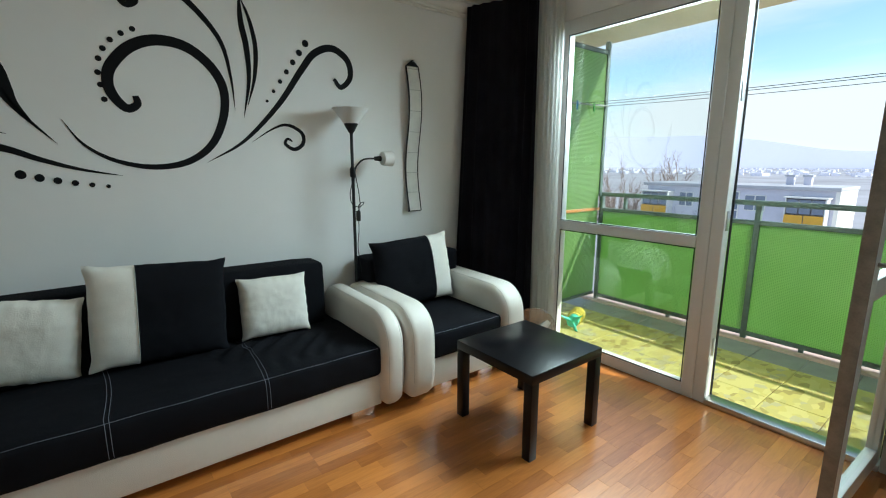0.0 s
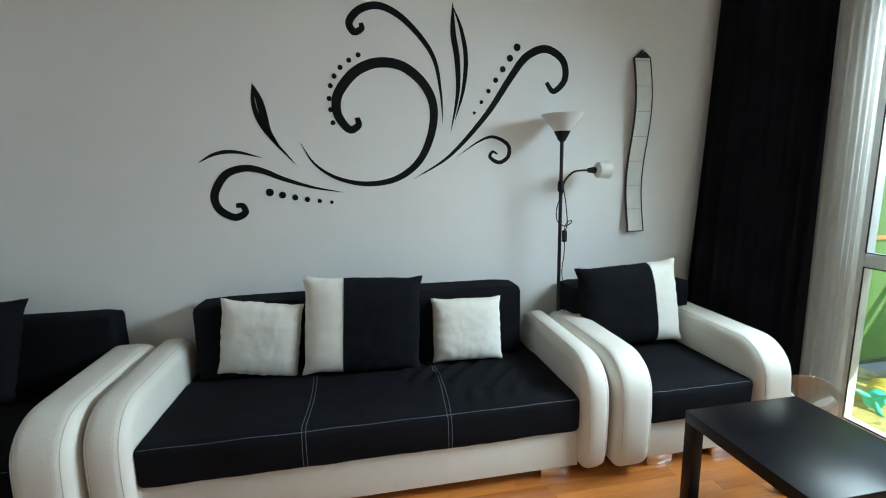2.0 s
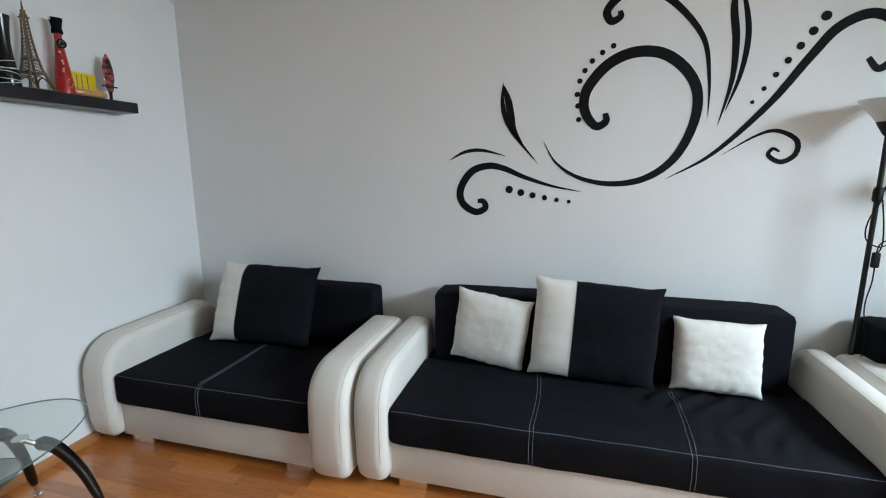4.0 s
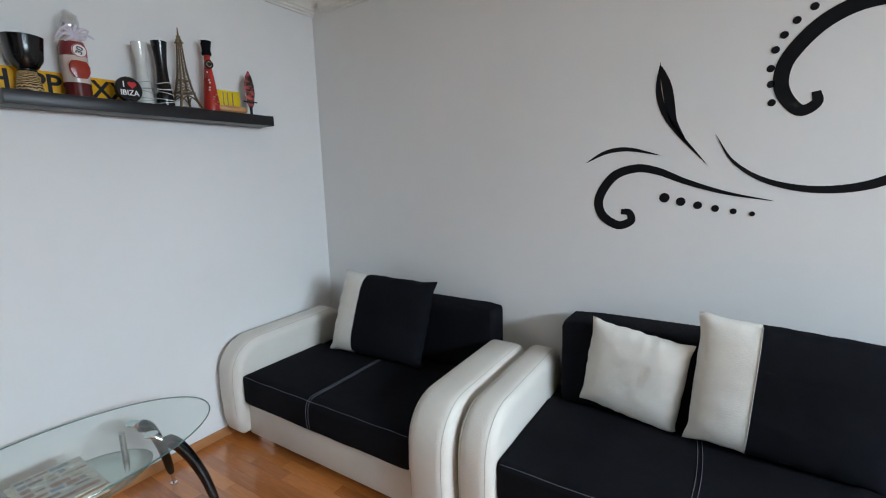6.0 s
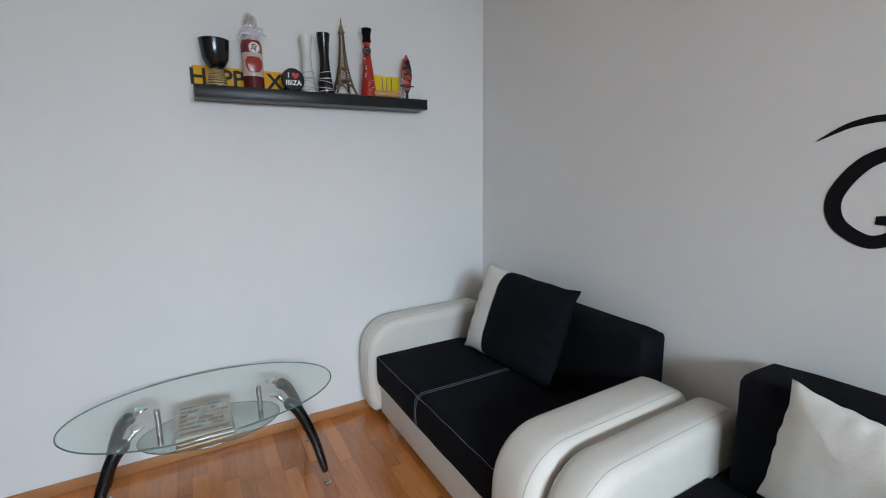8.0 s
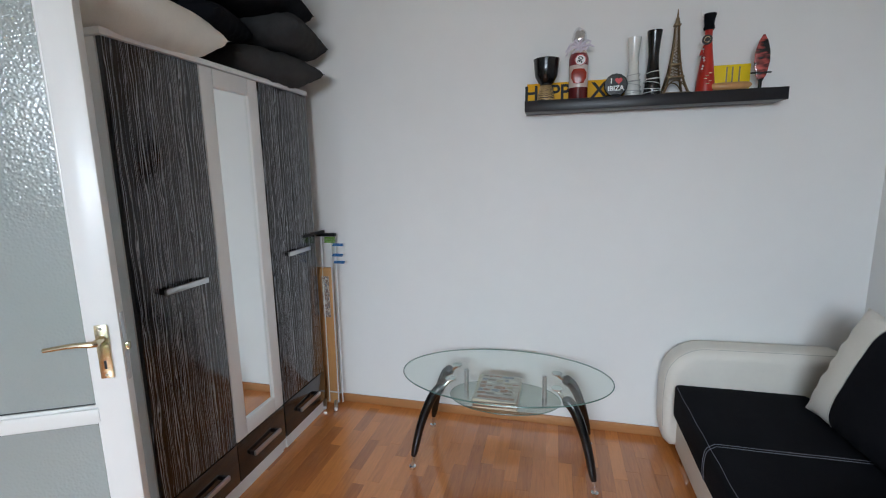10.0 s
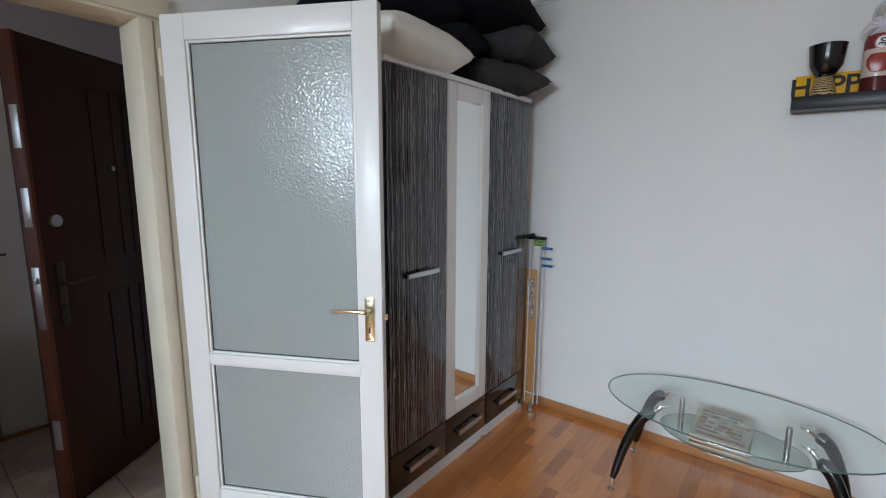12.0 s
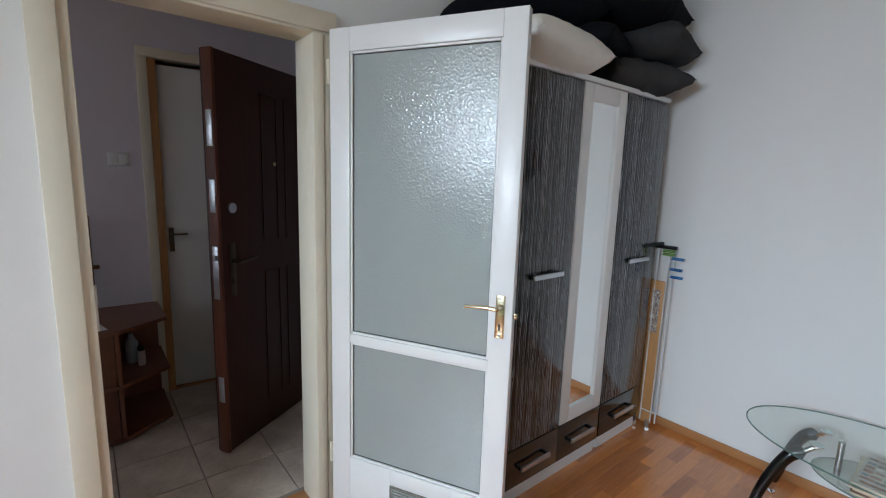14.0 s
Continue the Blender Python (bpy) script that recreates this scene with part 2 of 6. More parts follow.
def glass(name, color=(1, 1, 1), rough=0.0, bump=0.0, bump_scale=70.0, thin=0.0):
    """Clear or frosted glass; thin: share of light that goes straight through."""
    mat = bpy.data.materials.new(name)
    mat.use_nodes = True
    n, l = mat.node_tree.nodes, mat.node_tree.links
    b = n["Principled BSDF"]
    b.inputs["Base Color"].default_value = (*color, 1)
    b.inputs["Roughness"].default_value, b.inputs["Transmission Weight"].default_value, b.inputs["IOR"].default_value = rough, 1.0, 1.45
    if bump:
        co = n.new("ShaderNodeTexCoord")
        v = n.new("ShaderNodeTexVoronoi")
        v.feature = "SMOOTH_F1"
        v.inputs["Scale"].default_value = bump_scale
        l.new(co.outputs["Object"], v.inputs["Vector"])
        bp = n.new("ShaderNodeBump")
        bp.inputs["Strength"].default_value, bp.inputs["Distance"].default_value = bump, 0.006
        l.new(v.outputs["Distance"], bp.inputs["Height"])
        l.new(bp.outputs["Normal"], b.inputs["Normal"])
    if thin:
        tr = n.new("ShaderNodeBsdfTransparent")
        tr.inputs["Color"].default_value = (*color, 1)
        gl = n.new("ShaderNodeBsdfGlossy")
        gl.inputs["Roughness"].default_value = 0.02
        mx = n.new("ShaderNodeMixShader")
        mx.inputs["Fac"].default_value = 1 - thin
        l.new(tr.outputs[0], mx.inputs[1])
        l.new(gl.outputs[0], mx.inputs[2])
        l.new(mx.outputs[0], n["Material Output"].inputs["Surface"])
    return mat


WALL = material("wall_paint", (0.80, 0.80, 0.79), 0.85, vary=0.025, scale=1.2, bump=0.04, bump_scale=70, spec=0.25)
WALL_HALL = material("hall_wall_paint", (0.72, 0.69, 0.75), 0.85, vary=0.04, scale=1.5, bump=0.12, bump_scale=90, spec=0.25)
# ceiling colour is warmed to stand for sunlight bounced off the balcony
CEIL = material("bounce_warmed_ceiling_paint", (0.82, 0.75, 0.62), 0.9, vary=0.03, scale=1.5, bump=0.1, bump_scale=70, spec=0.2)
PLASTER = material("moulded_plaster", (0.80, 0.78, 0.73), 0.8, vary=0.04, scale=9, bump=0.1)
GLOSS_WHITE = material("gloss_white_paint", (0.80, 0.80, 0.79), 0.34, vary=0.015, scale=3, bump=0.012, bump_scale=14, coat=0.1)
CREAM = material("cream_gloss_paint", (0.74, 0.69, 0.56), 0.35, vary=0.04, scale=5, bump=0.02, bump_scale=16)
PVC = material("white_window_frame", (0.74, 0.75, 0.74), 0.35, vary=0.03, scale=6)
GASKET = material("black_rubber_seal", (0.02, 0.02, 0.02), 0.6)
DARK_EDGE = material("brown_trim_shaded_edge", (0.21, 0.19, 0.165), 0.5, vary=0.3, scale=20)
LEATHER = material("white_faux_leather", (0.75, 0.72, 0.655), 0.42, vary=0.04, scale=5, bump=0.25, bump_scale=240, spec=0.4)
FABRIC = woven("black_woven_fabric", (0.0078, 0.0082, 0.0108))
CUSHION_WHITE = material("white_cushion_cloth", (0.77, 0.75, 0.69), 0.75, vary=0.05, scale=7, bump=0.12, bump_scale=160, sheen=0.1, spec=0.2)
CUSHION_GREY = woven("charcoal_cushion_cloth", (0.05, 0.049, 0.05))
STITCH = material("pale_stitching", (0.17, 0.18, 0.22), 0.8)
SEAM = material("grey_seam_thread", (0.44, 0.43, 0.40), 0.8)
CHROME = material("chrome", (0.78, 0.78, 0.78), 0.14, 1.0, vary=0.03)
BRUSHED = material("brushed_steel", (0.55, 0.56, 0.57), 0.32, 1.0, vary=0.06, scale=15)
BRASS = material("pale_brass", (0.66, 0.58, 0.40), 0.25, 1.0, vary=0.05, scale=20)
BLACK_TABLE = material("black_brown_table_foil", (0.0055, 0.0052, 0.0065), 0.30, vary=0.25, scale=10, bump=0.02, bump_scale=150, spec=0.3)
SHELF_FOIL = material("matt_black_brown_foil", (0.016, 0.0155, 0.018), 0.34, vary=0.2, scale=10, bump=0.03, bump_scale=150, spec=0.35)
BRONZE_DARK = material("dark_patinated_bronze", (0.10, 0.085, 0.062), 0.38, 0.85, vary=0.25, scale=30)
BLACK_METAL = material("black_lacquered_steel", (0.006, 0.006, 0.0065), 0.35)
BLACK_PLASTIC = material("black_plastic", (0.006, 0.006, 0.0065), 0.5, spec=0.3)
BLACK_LACQUER = material("black_lacquered_wood", (0.005, 0.0045, 0.0045), 0.22, coat=0.2)
FROST = material("frosted_lamp_plastic", (0.86, 0.85, 0.82), 0.5, vary=0.02, transmission=0.3)
DECAL = material("black_wall_decal", (0.006, 0.0065, 0.008), 0.7, vary=0.1, spec=0.2)
POCKET = material("white_mesh_pocket", (0.66, 0.66, 0.62), 0.6, vary=0.08, scale=14, bump=0.2, bump_scale=300)
CURTAIN_BLACK = woven("black_curtain_cloth", (0.018, 0.017, 0.024))
WOOD_BASE = wood("beech_baseboard", (0.38, 0.16, 0.055), (0.52, 0.25, 0.10), 0.4, axis=(10, 1, 10))
PLANK = wood("laminate_strip", (0.30, 0.084, 0.0145), (0.65, 0.236, 0.050), 0.34, axis=(1.6, 14, 10), coat=1.0)
PLANK_REST = wood("laminate_strips_joined", (0.30, 0.084, 0.0145), (0.65, 0.236, 0.050), 0.34, "island", axis=(1.6, 14, 10), coat=1.0)
UNDERLAY = material("dark_joint", (0.20, 0.075, 0.024), 0.7)
DOOR_BROWN = wood("dark_brown_door_foil", (0.017, 0.0042, 0.0012), (0.060, 0.0150, 0.0036), 0.45, axis=(14, 14, 0.9), coat=0.0)
DOOR_EDGE = wood("reddish_door_edge", (0.085, 0.022, 0.009), (0.15, 0.042, 0.017), 0.5, axis=(12, 12, 1.2), coat=0.0)
CABINET_BROWN = wood("reddish_brown_cabinet", (0.10, 0.03, 0.014), (0.20, 0.07, 0.032), 0.4, axis=(10, 10, 2))
PINE = wood("varnished_pine", (0.42, 0.19, 0.06), (0.60, 0.32, 0.12), 0.4, axis=(12, 12, 1.5))
MIRROR = material("mirror_silver", (0.90, 0.92, 0.91), 0.01, 1.0, vary=0.0)
PANE = glass("clear_pane", (0.97, 0.99, 0.98), thin=0.93)
TABLE_GLASS = glass("clear_table_glass", (0.935, 0.97, 0.955), thin=0.90)
GLASS_EDGE = material("green_glass_edge", (0.10, 0.19, 0.17), 0.15, spec=0.6)
PATTERN_GLASS = material("hammered_frosted_glass", (0.60, 0.66, 0.65), 0.16, vary=0.03, scale=2, transmission=0.5, spec=0.55, coat=0.28)
_n, _l = PATTERN_GLASS.node_tree.nodes, PATTERN_GLASS.node_tree.links
_v, _c, _b = _n.new("ShaderNodeTexVoronoi"), _n.new("ShaderNodeTexCoord"), _n.new("ShaderNodeBump")
_v.feature = "SMOOTH_F1"
_v.inputs["Scale"].default_value = 130
_b.inputs["Strength"].default_value, _b.inputs["Distance"].default_value = 0.30, 0.004
_l.new(_c.outputs["Object"], _v.inputs["Vector"])
_l.new(_v.outputs["Distance"], _b.inputs["Height"])
_l.new(_b.outputs["Normal"], _n["Principled BSDF"].inputs["Normal"])
_l.new(_b.outputs["Normal"], _n["Principled BSDF"].inputs["Coat Normal"])
RUST = material("rusty_grey_paint", (0.30, 0.33, 0.31), 0.6, vary=0.25, scale=18)
RAIL_PAINT = material("grey_green_rail_paint", (0.13, 0.175, 0.16), 0.5, vary=0.2, scale=15)
CONCRETE = material("pinkish_concrete", (0.66, 0.48, 0.43), 0.9, vary=0.18, scale=7, bump=0.3, bump_scale=50)
# yellow of sunlight reflected up from below is put into this cream
SOFFIT = material("bounce_yellowed_plaster", (0.70, 0.58, 0.36), 0.9, vary=0.06, scale=3, bump=0.2)
STUCCO = material("facade_stucco", (0.66, 0.60, 0.46), 0.9, vary=0.08, scale=3, bump=0.2)


def striped_gloss():
    """High-gloss black foil with fine wavering pale vertical lines."""
    mat = material("striped_black_gloss", (0.012, 0.009, 0.008), 0.12, coat=0.1)
    n, l = mat.node_tree.nodes, mat.node_tree.links
    co = n.new("ShaderNodeTexCoord")
    mp = n.new("ShaderNodeMapping")
    mp.inputs["Scale"].default_value = (1, 1, 0.10)
    l.new(co.outputs["Object"], mp.inputs["Vector"])
    warp = n.new("ShaderNodeTexNoise")
    warp.inputs["Scale"].default_value, warp.inputs["Detail"].default_value = 44, 2
    l.new(mp.outputs["Vector"], warp.inputs["Vector"])
    sep = n.new("ShaderNodeSeparateXYZ")
    l.new(mp.outputs["Vector"], sep.inputs[0])
    ma = n.new("ShaderNodeMath")
    ma.operation = "MULTIPLY_ADD"
    ma.inputs[1].default_value = 0.03
    l.new(warp.outputs["Fac"], ma.inputs[0])
    l.new(sep.outputs["X"], ma.inputs[2])
    com = n.new("ShaderNodeCombineXYZ")
    l.new(ma.outputs[0], com.inputs[0])
    st = n.new("ShaderNodeTexNoise")
    st.inputs["Scale"].default_value, st.inputs["Detail"].default_value = 235, 1
    l.new(com.outputs[0], st.inputs["Vector"])
    ramp = n.new("ShaderNodeValToRGB")
    e = ramp.color_ramp.elements
    e[0].position, e[1].position = 0.51, 0.59
    # blue cast in ground and lines stands in for reflected sky
    e[0].color, e[1].color = (0.007, 0.007, 0.009, 1), (0.33, 0.345, 0.375, 1)
    l.new(st.outputs["Fac"], ramp.inputs["Fac"])
    l.new(ramp.outputs["Color"], n["Principled BSDF"].inputs["Base Color"])
    return mat


STRIPED = striped_gloss()
DARK_GLOSS = material("dark_brown_gloss", (0.016, 0.010, 0.008), 0.12, coat=0.5, vary=0.2)


def ribbed_green():
    """Green wire-ribbed translucent panel."""
    mat = bpy.data.materials.new("ribbed_green_panel")
    mat.use_nodes = True
    n, l = mat.node_tree.nodes, mat.node_tree.links
    n.remove(n["Principled BSDF"])
    co = n.new("ShaderNodeTexCoord")
    hs = []
    for axis in ("Y", "Z"):
        w = n.new("ShaderNodeTexWave")
        w.bands_direction = axis
        w.inputs["Scale"].default_value = 26
        l.new(co.outputs["Object"], w.inputs["Vector"])
        hs.append(w.outputs["Fac"])
    s = n.new("ShaderNodeMath")
    s.operation = "MULTIPLY"
    l.new(hs[0], s.inputs[0])
    l.new(hs[1], s.inputs[1])
    bp = n.new("ShaderNodeBump")
    bp.inputs["Strength"].default_value, bp.inputs["Distance"].default_value = 0.6, 0.004
    l.new(s.outputs[0], bp.inputs["Height"])
    big = n.new("ShaderNodeTexNoise")
    big.inputs["Scale"].default_value = 1.3
    l.new(co.outputs["Object"], big.inputs["Vector"])
    ramp = n.new("ShaderNodeValToRGB")
    ramp.color_ramp.elements[0].color, ramp.color_ramp.elements[1].color = (0.34, 0.54, 0.20, 1), (0.50, 0.70, 0.33, 1)
    l.new(big.outputs["Fac"], ramp.inputs["Fac"])
    rib = n.new("ShaderNodeMixRGB")
    rib.blend_type = "MULTIPLY"
    rib.inputs["Color2"].default_value = (0.62, 0.72, 0.55, 1)
    l.new(s.outputs[0], rib.inputs["Fac"])
    l.new(ramp.outputs["Color"], rib.inputs["Color1"])
    t = n.new("ShaderNodeBsdfTranslucent")
    d = n.new("ShaderNodeBsdfDiffuse")
    g = n.new("ShaderNodeBsdfGlossy")
    g.inputs["Roughness"].default_value = 0.25
    for s_ in (t, d):
        l.new(rib.outputs["Color"], s_.inputs["Color"])
    for s_ in (t, d, g):
        l.new(bp.outputs["Normal"], s_.inputs["Normal"])
    m1, m2 = n.new("ShaderNodeMixShader"), n.new("ShaderNodeMixShader")
    m1.inputs["Fac"].default_value, m2.inputs["Fac"].default_value = 0.25, 0.06
    l.new(t.outputs[0], m1.inputs[1])
    l.new(d.outputs[0], m1.inputs[2])
    l.new(m1.outputs[0], m2.inputs[1])
    l.new(g.outputs[0], m2.inputs[2])
    l.new(m2.outputs[0], n["Material Output"].inputs["Surface"])
    return mat


GREEN_PANEL = ribbed_green()


def sheer():
    mat = bpy.data.materials.new("white_sheer_voile")
    mat.use_nodes = True
    n, l = mat.node_tree.nodes, mat.node_tree.links
    n.remove(n["Principled BSDF"])
    t, d, tr = n.new("ShaderNodeBsdfTranslucent"), n.new("ShaderNodeBsdfDiffuse"), n.new("ShaderNodeBsdfTransparent")
    for s_ in (t, d):
        s_.inputs["Color"].default_value = (0.90, 0.90, 0.88, 1)
    m1, m2 = n.new("ShaderNodeMixShader"), n.new("ShaderNodeMixShader")
    m1.inputs["Fac"].default_value = 0.3
    no = n.new("ShaderNodeTexNoise")
    no.inputs["Scale"].default_value = 400
    mr = n.new("ShaderNodeMapRange")
    mr.inputs["To Min"].default_value, mr.inputs["To Max"].default_value = 0.12, 0.38
    l.new(no.outputs["Fac"], mr.inputs["Value"])
    l.new(mr.outputs["Result"], m2.inputs["Fac"])
    l.new(t.outputs[0], m1.inputs[1])
    l.new(d.outputs[0], m1.inputs[2])
    l.new(m1.outputs[0], m2.inputs[1])
    l.new(tr.outputs[0], m2.inputs[2])
    l.new(m2.outputs[0], n["Material Output"].inputs["Surface"])
    return mat


SHEER = sheer()

# ---- the room's shell ----
XW, YS, YD, ZC = 5.22, 3.61, 0.20, 2.65      # window wall, sofa wall, door wall, ceiling


def setting(name, bm, mat, label, m=None):
    return part(name, bm, mat, None, label, kind="structure", m=m)


setting("wall_west", boxes((-0.2, 0.0, 0.0, 3.81, -0.1, 2.8)), WALL, "plain white painted wall behind the glass table")
setting("wall_north", boxes((0.0, 5.5, YS, 3.81, -0.1, 2.8)), WALL, "white painted wall with a black floral decal")
setting("wall_east", boxes((XW, 5.31, 2.89, YS, -0.1, 2.8), (XW, 5.31, 0.05, 0.86, -0.1, 2.8), (XW, 5.31, 0.86, 2.89, 2.41, 2.8)), WALL, "white window wall with a tall balcony opening")
setting("wall_south", boxes((0.0, 1.95, 0.05, YD, -0.1, 2.8), (2.84, XW, 0.05, YD, -0.1, 2.8), (1.95, 2.84, 0.05, YD, 2.11, 2.8)), WALL, "white painted wall with an open doorway")
setting("ceiling", boxes((-0.2, 5.5, 0.05, 3.81, ZC, ZC + 0.1)), CEIL, "cream ceiling, paint warmed in place of bounced sunlight")
setting("sub_floor", boxes((0.0, XW + 0.02, 0.05, YS, -0.12, -0.004)), UNDERLAY, "dark layer under the laminate strips")


def cornice(p0, p1, inward):
    """A moulded cove with three steps from p0 to p1 under the ceiling."""
    prof = [(0.0, 0.0), (0.010, 0.0), (0.010, 0.012), (0.022, 0.016), (0.022, 0.03), (0.032, 0.034), (0.034, 0.046), (0.05, 0.066), (0.07, 0.076), (0.074, 0.088), (0.09, 0.09), (0.09, 0.10), (0.0, 0.10)]
    a, b, n = Vector(p0), Vector(p1), Vector(inward)
    bm = bmesh.new()
    r0 = [bm.verts.new(a + n * d + Vector((0, 0, ZC - 0.10 + h))) for d, h in prof]
    r1 = [bm.verts.new(b + n * d + Vector((0, 0, ZC - 0.10 + h))) for d, h in prof]
    for i in range(len(prof)):
        bm.faces.new((r0[i], r0[(i + 1) % len(prof)], r1[(i + 1) % len(prof)], r1[i]))
    bm.faces.new(r0)
    bm.faces.new(r1[::-1])
    return bm


setting("trim_west", cornice((0.002, 0.22, -0.002), (0.002, YS, -0.002), (1, 0, 0)), PLASTER, "white stepped plaster cornice under the ceiling")
setting("trim_north", cornice((0.1, YS - 0.002, -0.002), (XW, YS - 0.002, -0.002), (0, -1, 0)), PLASTER, "white stepped plaster cornice under the ceiling")
for nm, sp in (("baseboard_west", (0.0, 0.014, 0.22, YS, 0.0, 0.055)), ("baseboard_north", (0.014, XW, YS - 0.014, YS, 0.0, 0.055)),
               ("baseboard_south", (0.0, 1.94, YD, YD + 0.014, 0.0, 0.055)), ("baseboard_east", (XW - 0.014, XW, 2.9, YS - 0.014, 0.0, 0.055))):
    setting(nm, boxes(sp, bevel=0.004), WOOD_BASE, "slim beech-coloured baseboard")

# ---- balcony window and door ----
window_1 = thing("window_1", label="tall white plastic window beside the balcony door", category="window", kind="structure")
part("window_frame", boxes((5.225, 5.29, 2.82, 2.89, 0.0, 2.41), (5.225, 5.29, 1.77, 1.84, 0.0, 2.41), (5.225, 5.29, 1.84, 2.82, 2.31, 2.41), (5.225, 5.29, 1.84, 2.82, 0.0, 0.085), (5.225, 5.29, 1.84, 2.82, 0.935, 1.005), bevel=0.006), PVC, window_1)
for z0, z1 in ((0.085, 0.935), (1.005, 2.31)):
    p = part("pane", boxes((5.255, 5.261, 1.845, 2.815, z0, z1)), PANE, window_1)
    p.visible_shadow = False
    part("seal", boxes((5.222, 5.226, 1.84, 1.846, z0, z1), (5.222, 5.226, 2.814, 2.82, z0, z1), (5.222, 5.226, 1.846, 2.814, z0, z0 + 0.006), (5.222, 5.226, 1.846, 2.814, z1 - 0.006, z1)), GASKET, window_1)

door_frame = thing("door_4", label="white plastic balcony door frame with a low sill", category="door", kind="structure")
part("jamb", boxes((5.225, 5.30, 1.70, 1.768, 0.0, 2.41), bevel=0.006), PVC, door_frame)
part("jamb", boxes((5.225, 5.30, 0.86, 0.93, 0.0, 2.41), bevel=0.006), PVC, door_frame)
part("head", boxes((5.225, 5.30, 0.93, 1.70, 2.31, 2.41), bevel=0.006), PVC, door_frame)
part("threshold", boxes((5.215, 5.32, 0.93, 1.70, 0.0, 0.035), bevel=0.006), BRUSHED, door_frame)
part("seal", boxes((5.30, 5.308, 1.69, 1.70, 0.035, 2.31), (5.30, 5.308, 0.93, 0.94, 0.035, 2.31)), GASKET, door_frame)
for z in (0.30, 1.05, 1.75):
    part("keep", boxes((5.245, 5.27, 1.694, 1.70, z, z + 0.11), bevel=0.001), BRUSHED, door_frame)

LEAF_W = 0.73
leaf = thing("door_5", 5.245, 0.957, 0.0, 177.5, label="glazed white balcony door leaf standing open into the room", category="door", kind="structure")
part("leaf_frame", boxes((0, 0.075, -0.022, 0.022, 0.045, 2.30), (LEAF_W - 0.075, LEAF_W, -0.022, 0.022, 0.045, 2.30), (0.075, LEAF_W - 0.075, -0.022, 0.022, 0.045, 0.13), (0.075, LEAF_W - 0.075, -0.022, 0.022, 0.94, 1.02), (0.075, LEAF_W - 0.075, -0.022, 0.022, 2.21, 2.30), bevel=0.006), PVC, leaf)
# the backlit edge's shade is painted in as a dark brown strip
part("edge_strip", boxes((LEAF_W, LEAF_W + 0.006, -0.0225, 0.0225, 0.046, 2.298), bevel=0.001), DARK_EDGE, leaf, "brownish edge strip with shade put into its colour")
for z0, z1 in ((0.13, 0.94), (1.02, 2.21)):
    p = part("pane", boxes((0.075, LEAF_W - 0.075, -0.004, 0.004, z0, z1)), PANE, leaf)
    p.visible_shadow = False
hd = part("handle", tube(curve([(LEAF_W - 0.04, 0.022, 1.08), (LEAF_W - 0.04, 0.075, 1.08), (LEAF_W - 0.045, 0.08, 1.06), (LEAF_W - 0.045, 0.08, 0.96)], 5), 0.009), DARK_EDGE, leaf, "dark lever handle")

# ---- doorway to the hall ----
frame_1 = thing("door_frame", label="cream painted wooden door frame with stepped moulding", category="door frame", kind="structure")
for nm, specs in (("jamb", [(1.952, 2.03, 0.045, 0.212, 0.0, 2.035), (1.985, 2.03, 0.208, 0.224, 0.0, 2.035), (1.955, 1.983, 0.206, 0.218, 0.0, 2.035)]), ("jamb", [(2.748, 2.84, 0.045, 0.212, 0.0, 2.035), (2.775, 2.845, 0.212, 0.226, 0.0, 2.12)]), ("head", [(1.952, 2.84, 0.045, 0.212, 2.035, 2.11), (1.93, 2.775, 0.212, 0.224, 2.045, 2.12)])):
    part(nm, boxes(*specs, bevel=0.004), CREAM, frame_1)
part("keep", boxes((2.742, 2.749, 0.12, 0.15, 0.97, 1.12), bevel=0.001), GLOSS_WHITE, frame_1, "white striker plate")
part("threshold", boxes((2.03, 2.748, 0.05, 0.21, -0.004, 0.012), bevel=0.004), WOOD_BASE, frame_1)

DW, P0, P1 = 0.769, 0.090, 0.687               # leaf width, and where its panes begin and end
ang = math.degrees(math.atan2(0.529, -0.279))
door_1 = thing("door_1", 1.959, 0.245, 0.0, ang, label="white interior door with hammered glass panes, wide open", category="door", kind="structure")
part("stile", boxes((0.0, P0, -0.02, 0.02, 0.015, 2.048), bevel=0.003), GLOSS_WHITE, door_1)
part("stile", boxes((P1, DW, -0.02, 0.02, 0.015, 2.048), bevel=0.003), GLOSS_WHITE, door_1)
part("rail", boxes((P0, P1, -0.02, 0.02, 1.962, 2.048), bevel=0.003), GLOSS_WHITE, door_1)
part("rail", boxes((P0, P1, -0.02, 0.02, 0.815, 0.854), bevel=0.003), GLOSS_WHITE, door_1)
part("rail", boxes((P0, 0.29, -0.02, 0.02, 0.015, 0.295), (0.56, P1, -0.02, 0.02, 0.015, 0.295), (0.29, 0.56, -0.02, 0.02, 0.015, 0.13), (0.29, 0.56, -0.02, 0.02, 0.225, 0.295), bevel=0.002), GLOSS_WHITE, door_1)
vent = part("vent_grille", boxes((0.29, 0.56, -0.024, -0.019, 0.13, 0.137), (0.29, 0.56, -0.024, -0.019, 0.218, 0.225), (0.29, 0.297, -0.024, -0.019, 0.137, 0.218), (0.553, 0.56, -0.024, -0.019, 0.137, 0.218), (0.295, 0.555, 0.0, 0.004, 0.135, 0.22)), DARK_EDGE, door_1, "brown louvred vent")
for i in range(6):
    part("slat", boxes((0.297, 0.553, -0.022, -0.012, 0.141 + i * 0.013, 0.147 + i * 0.013), bevel=0.001), RUST, vent)
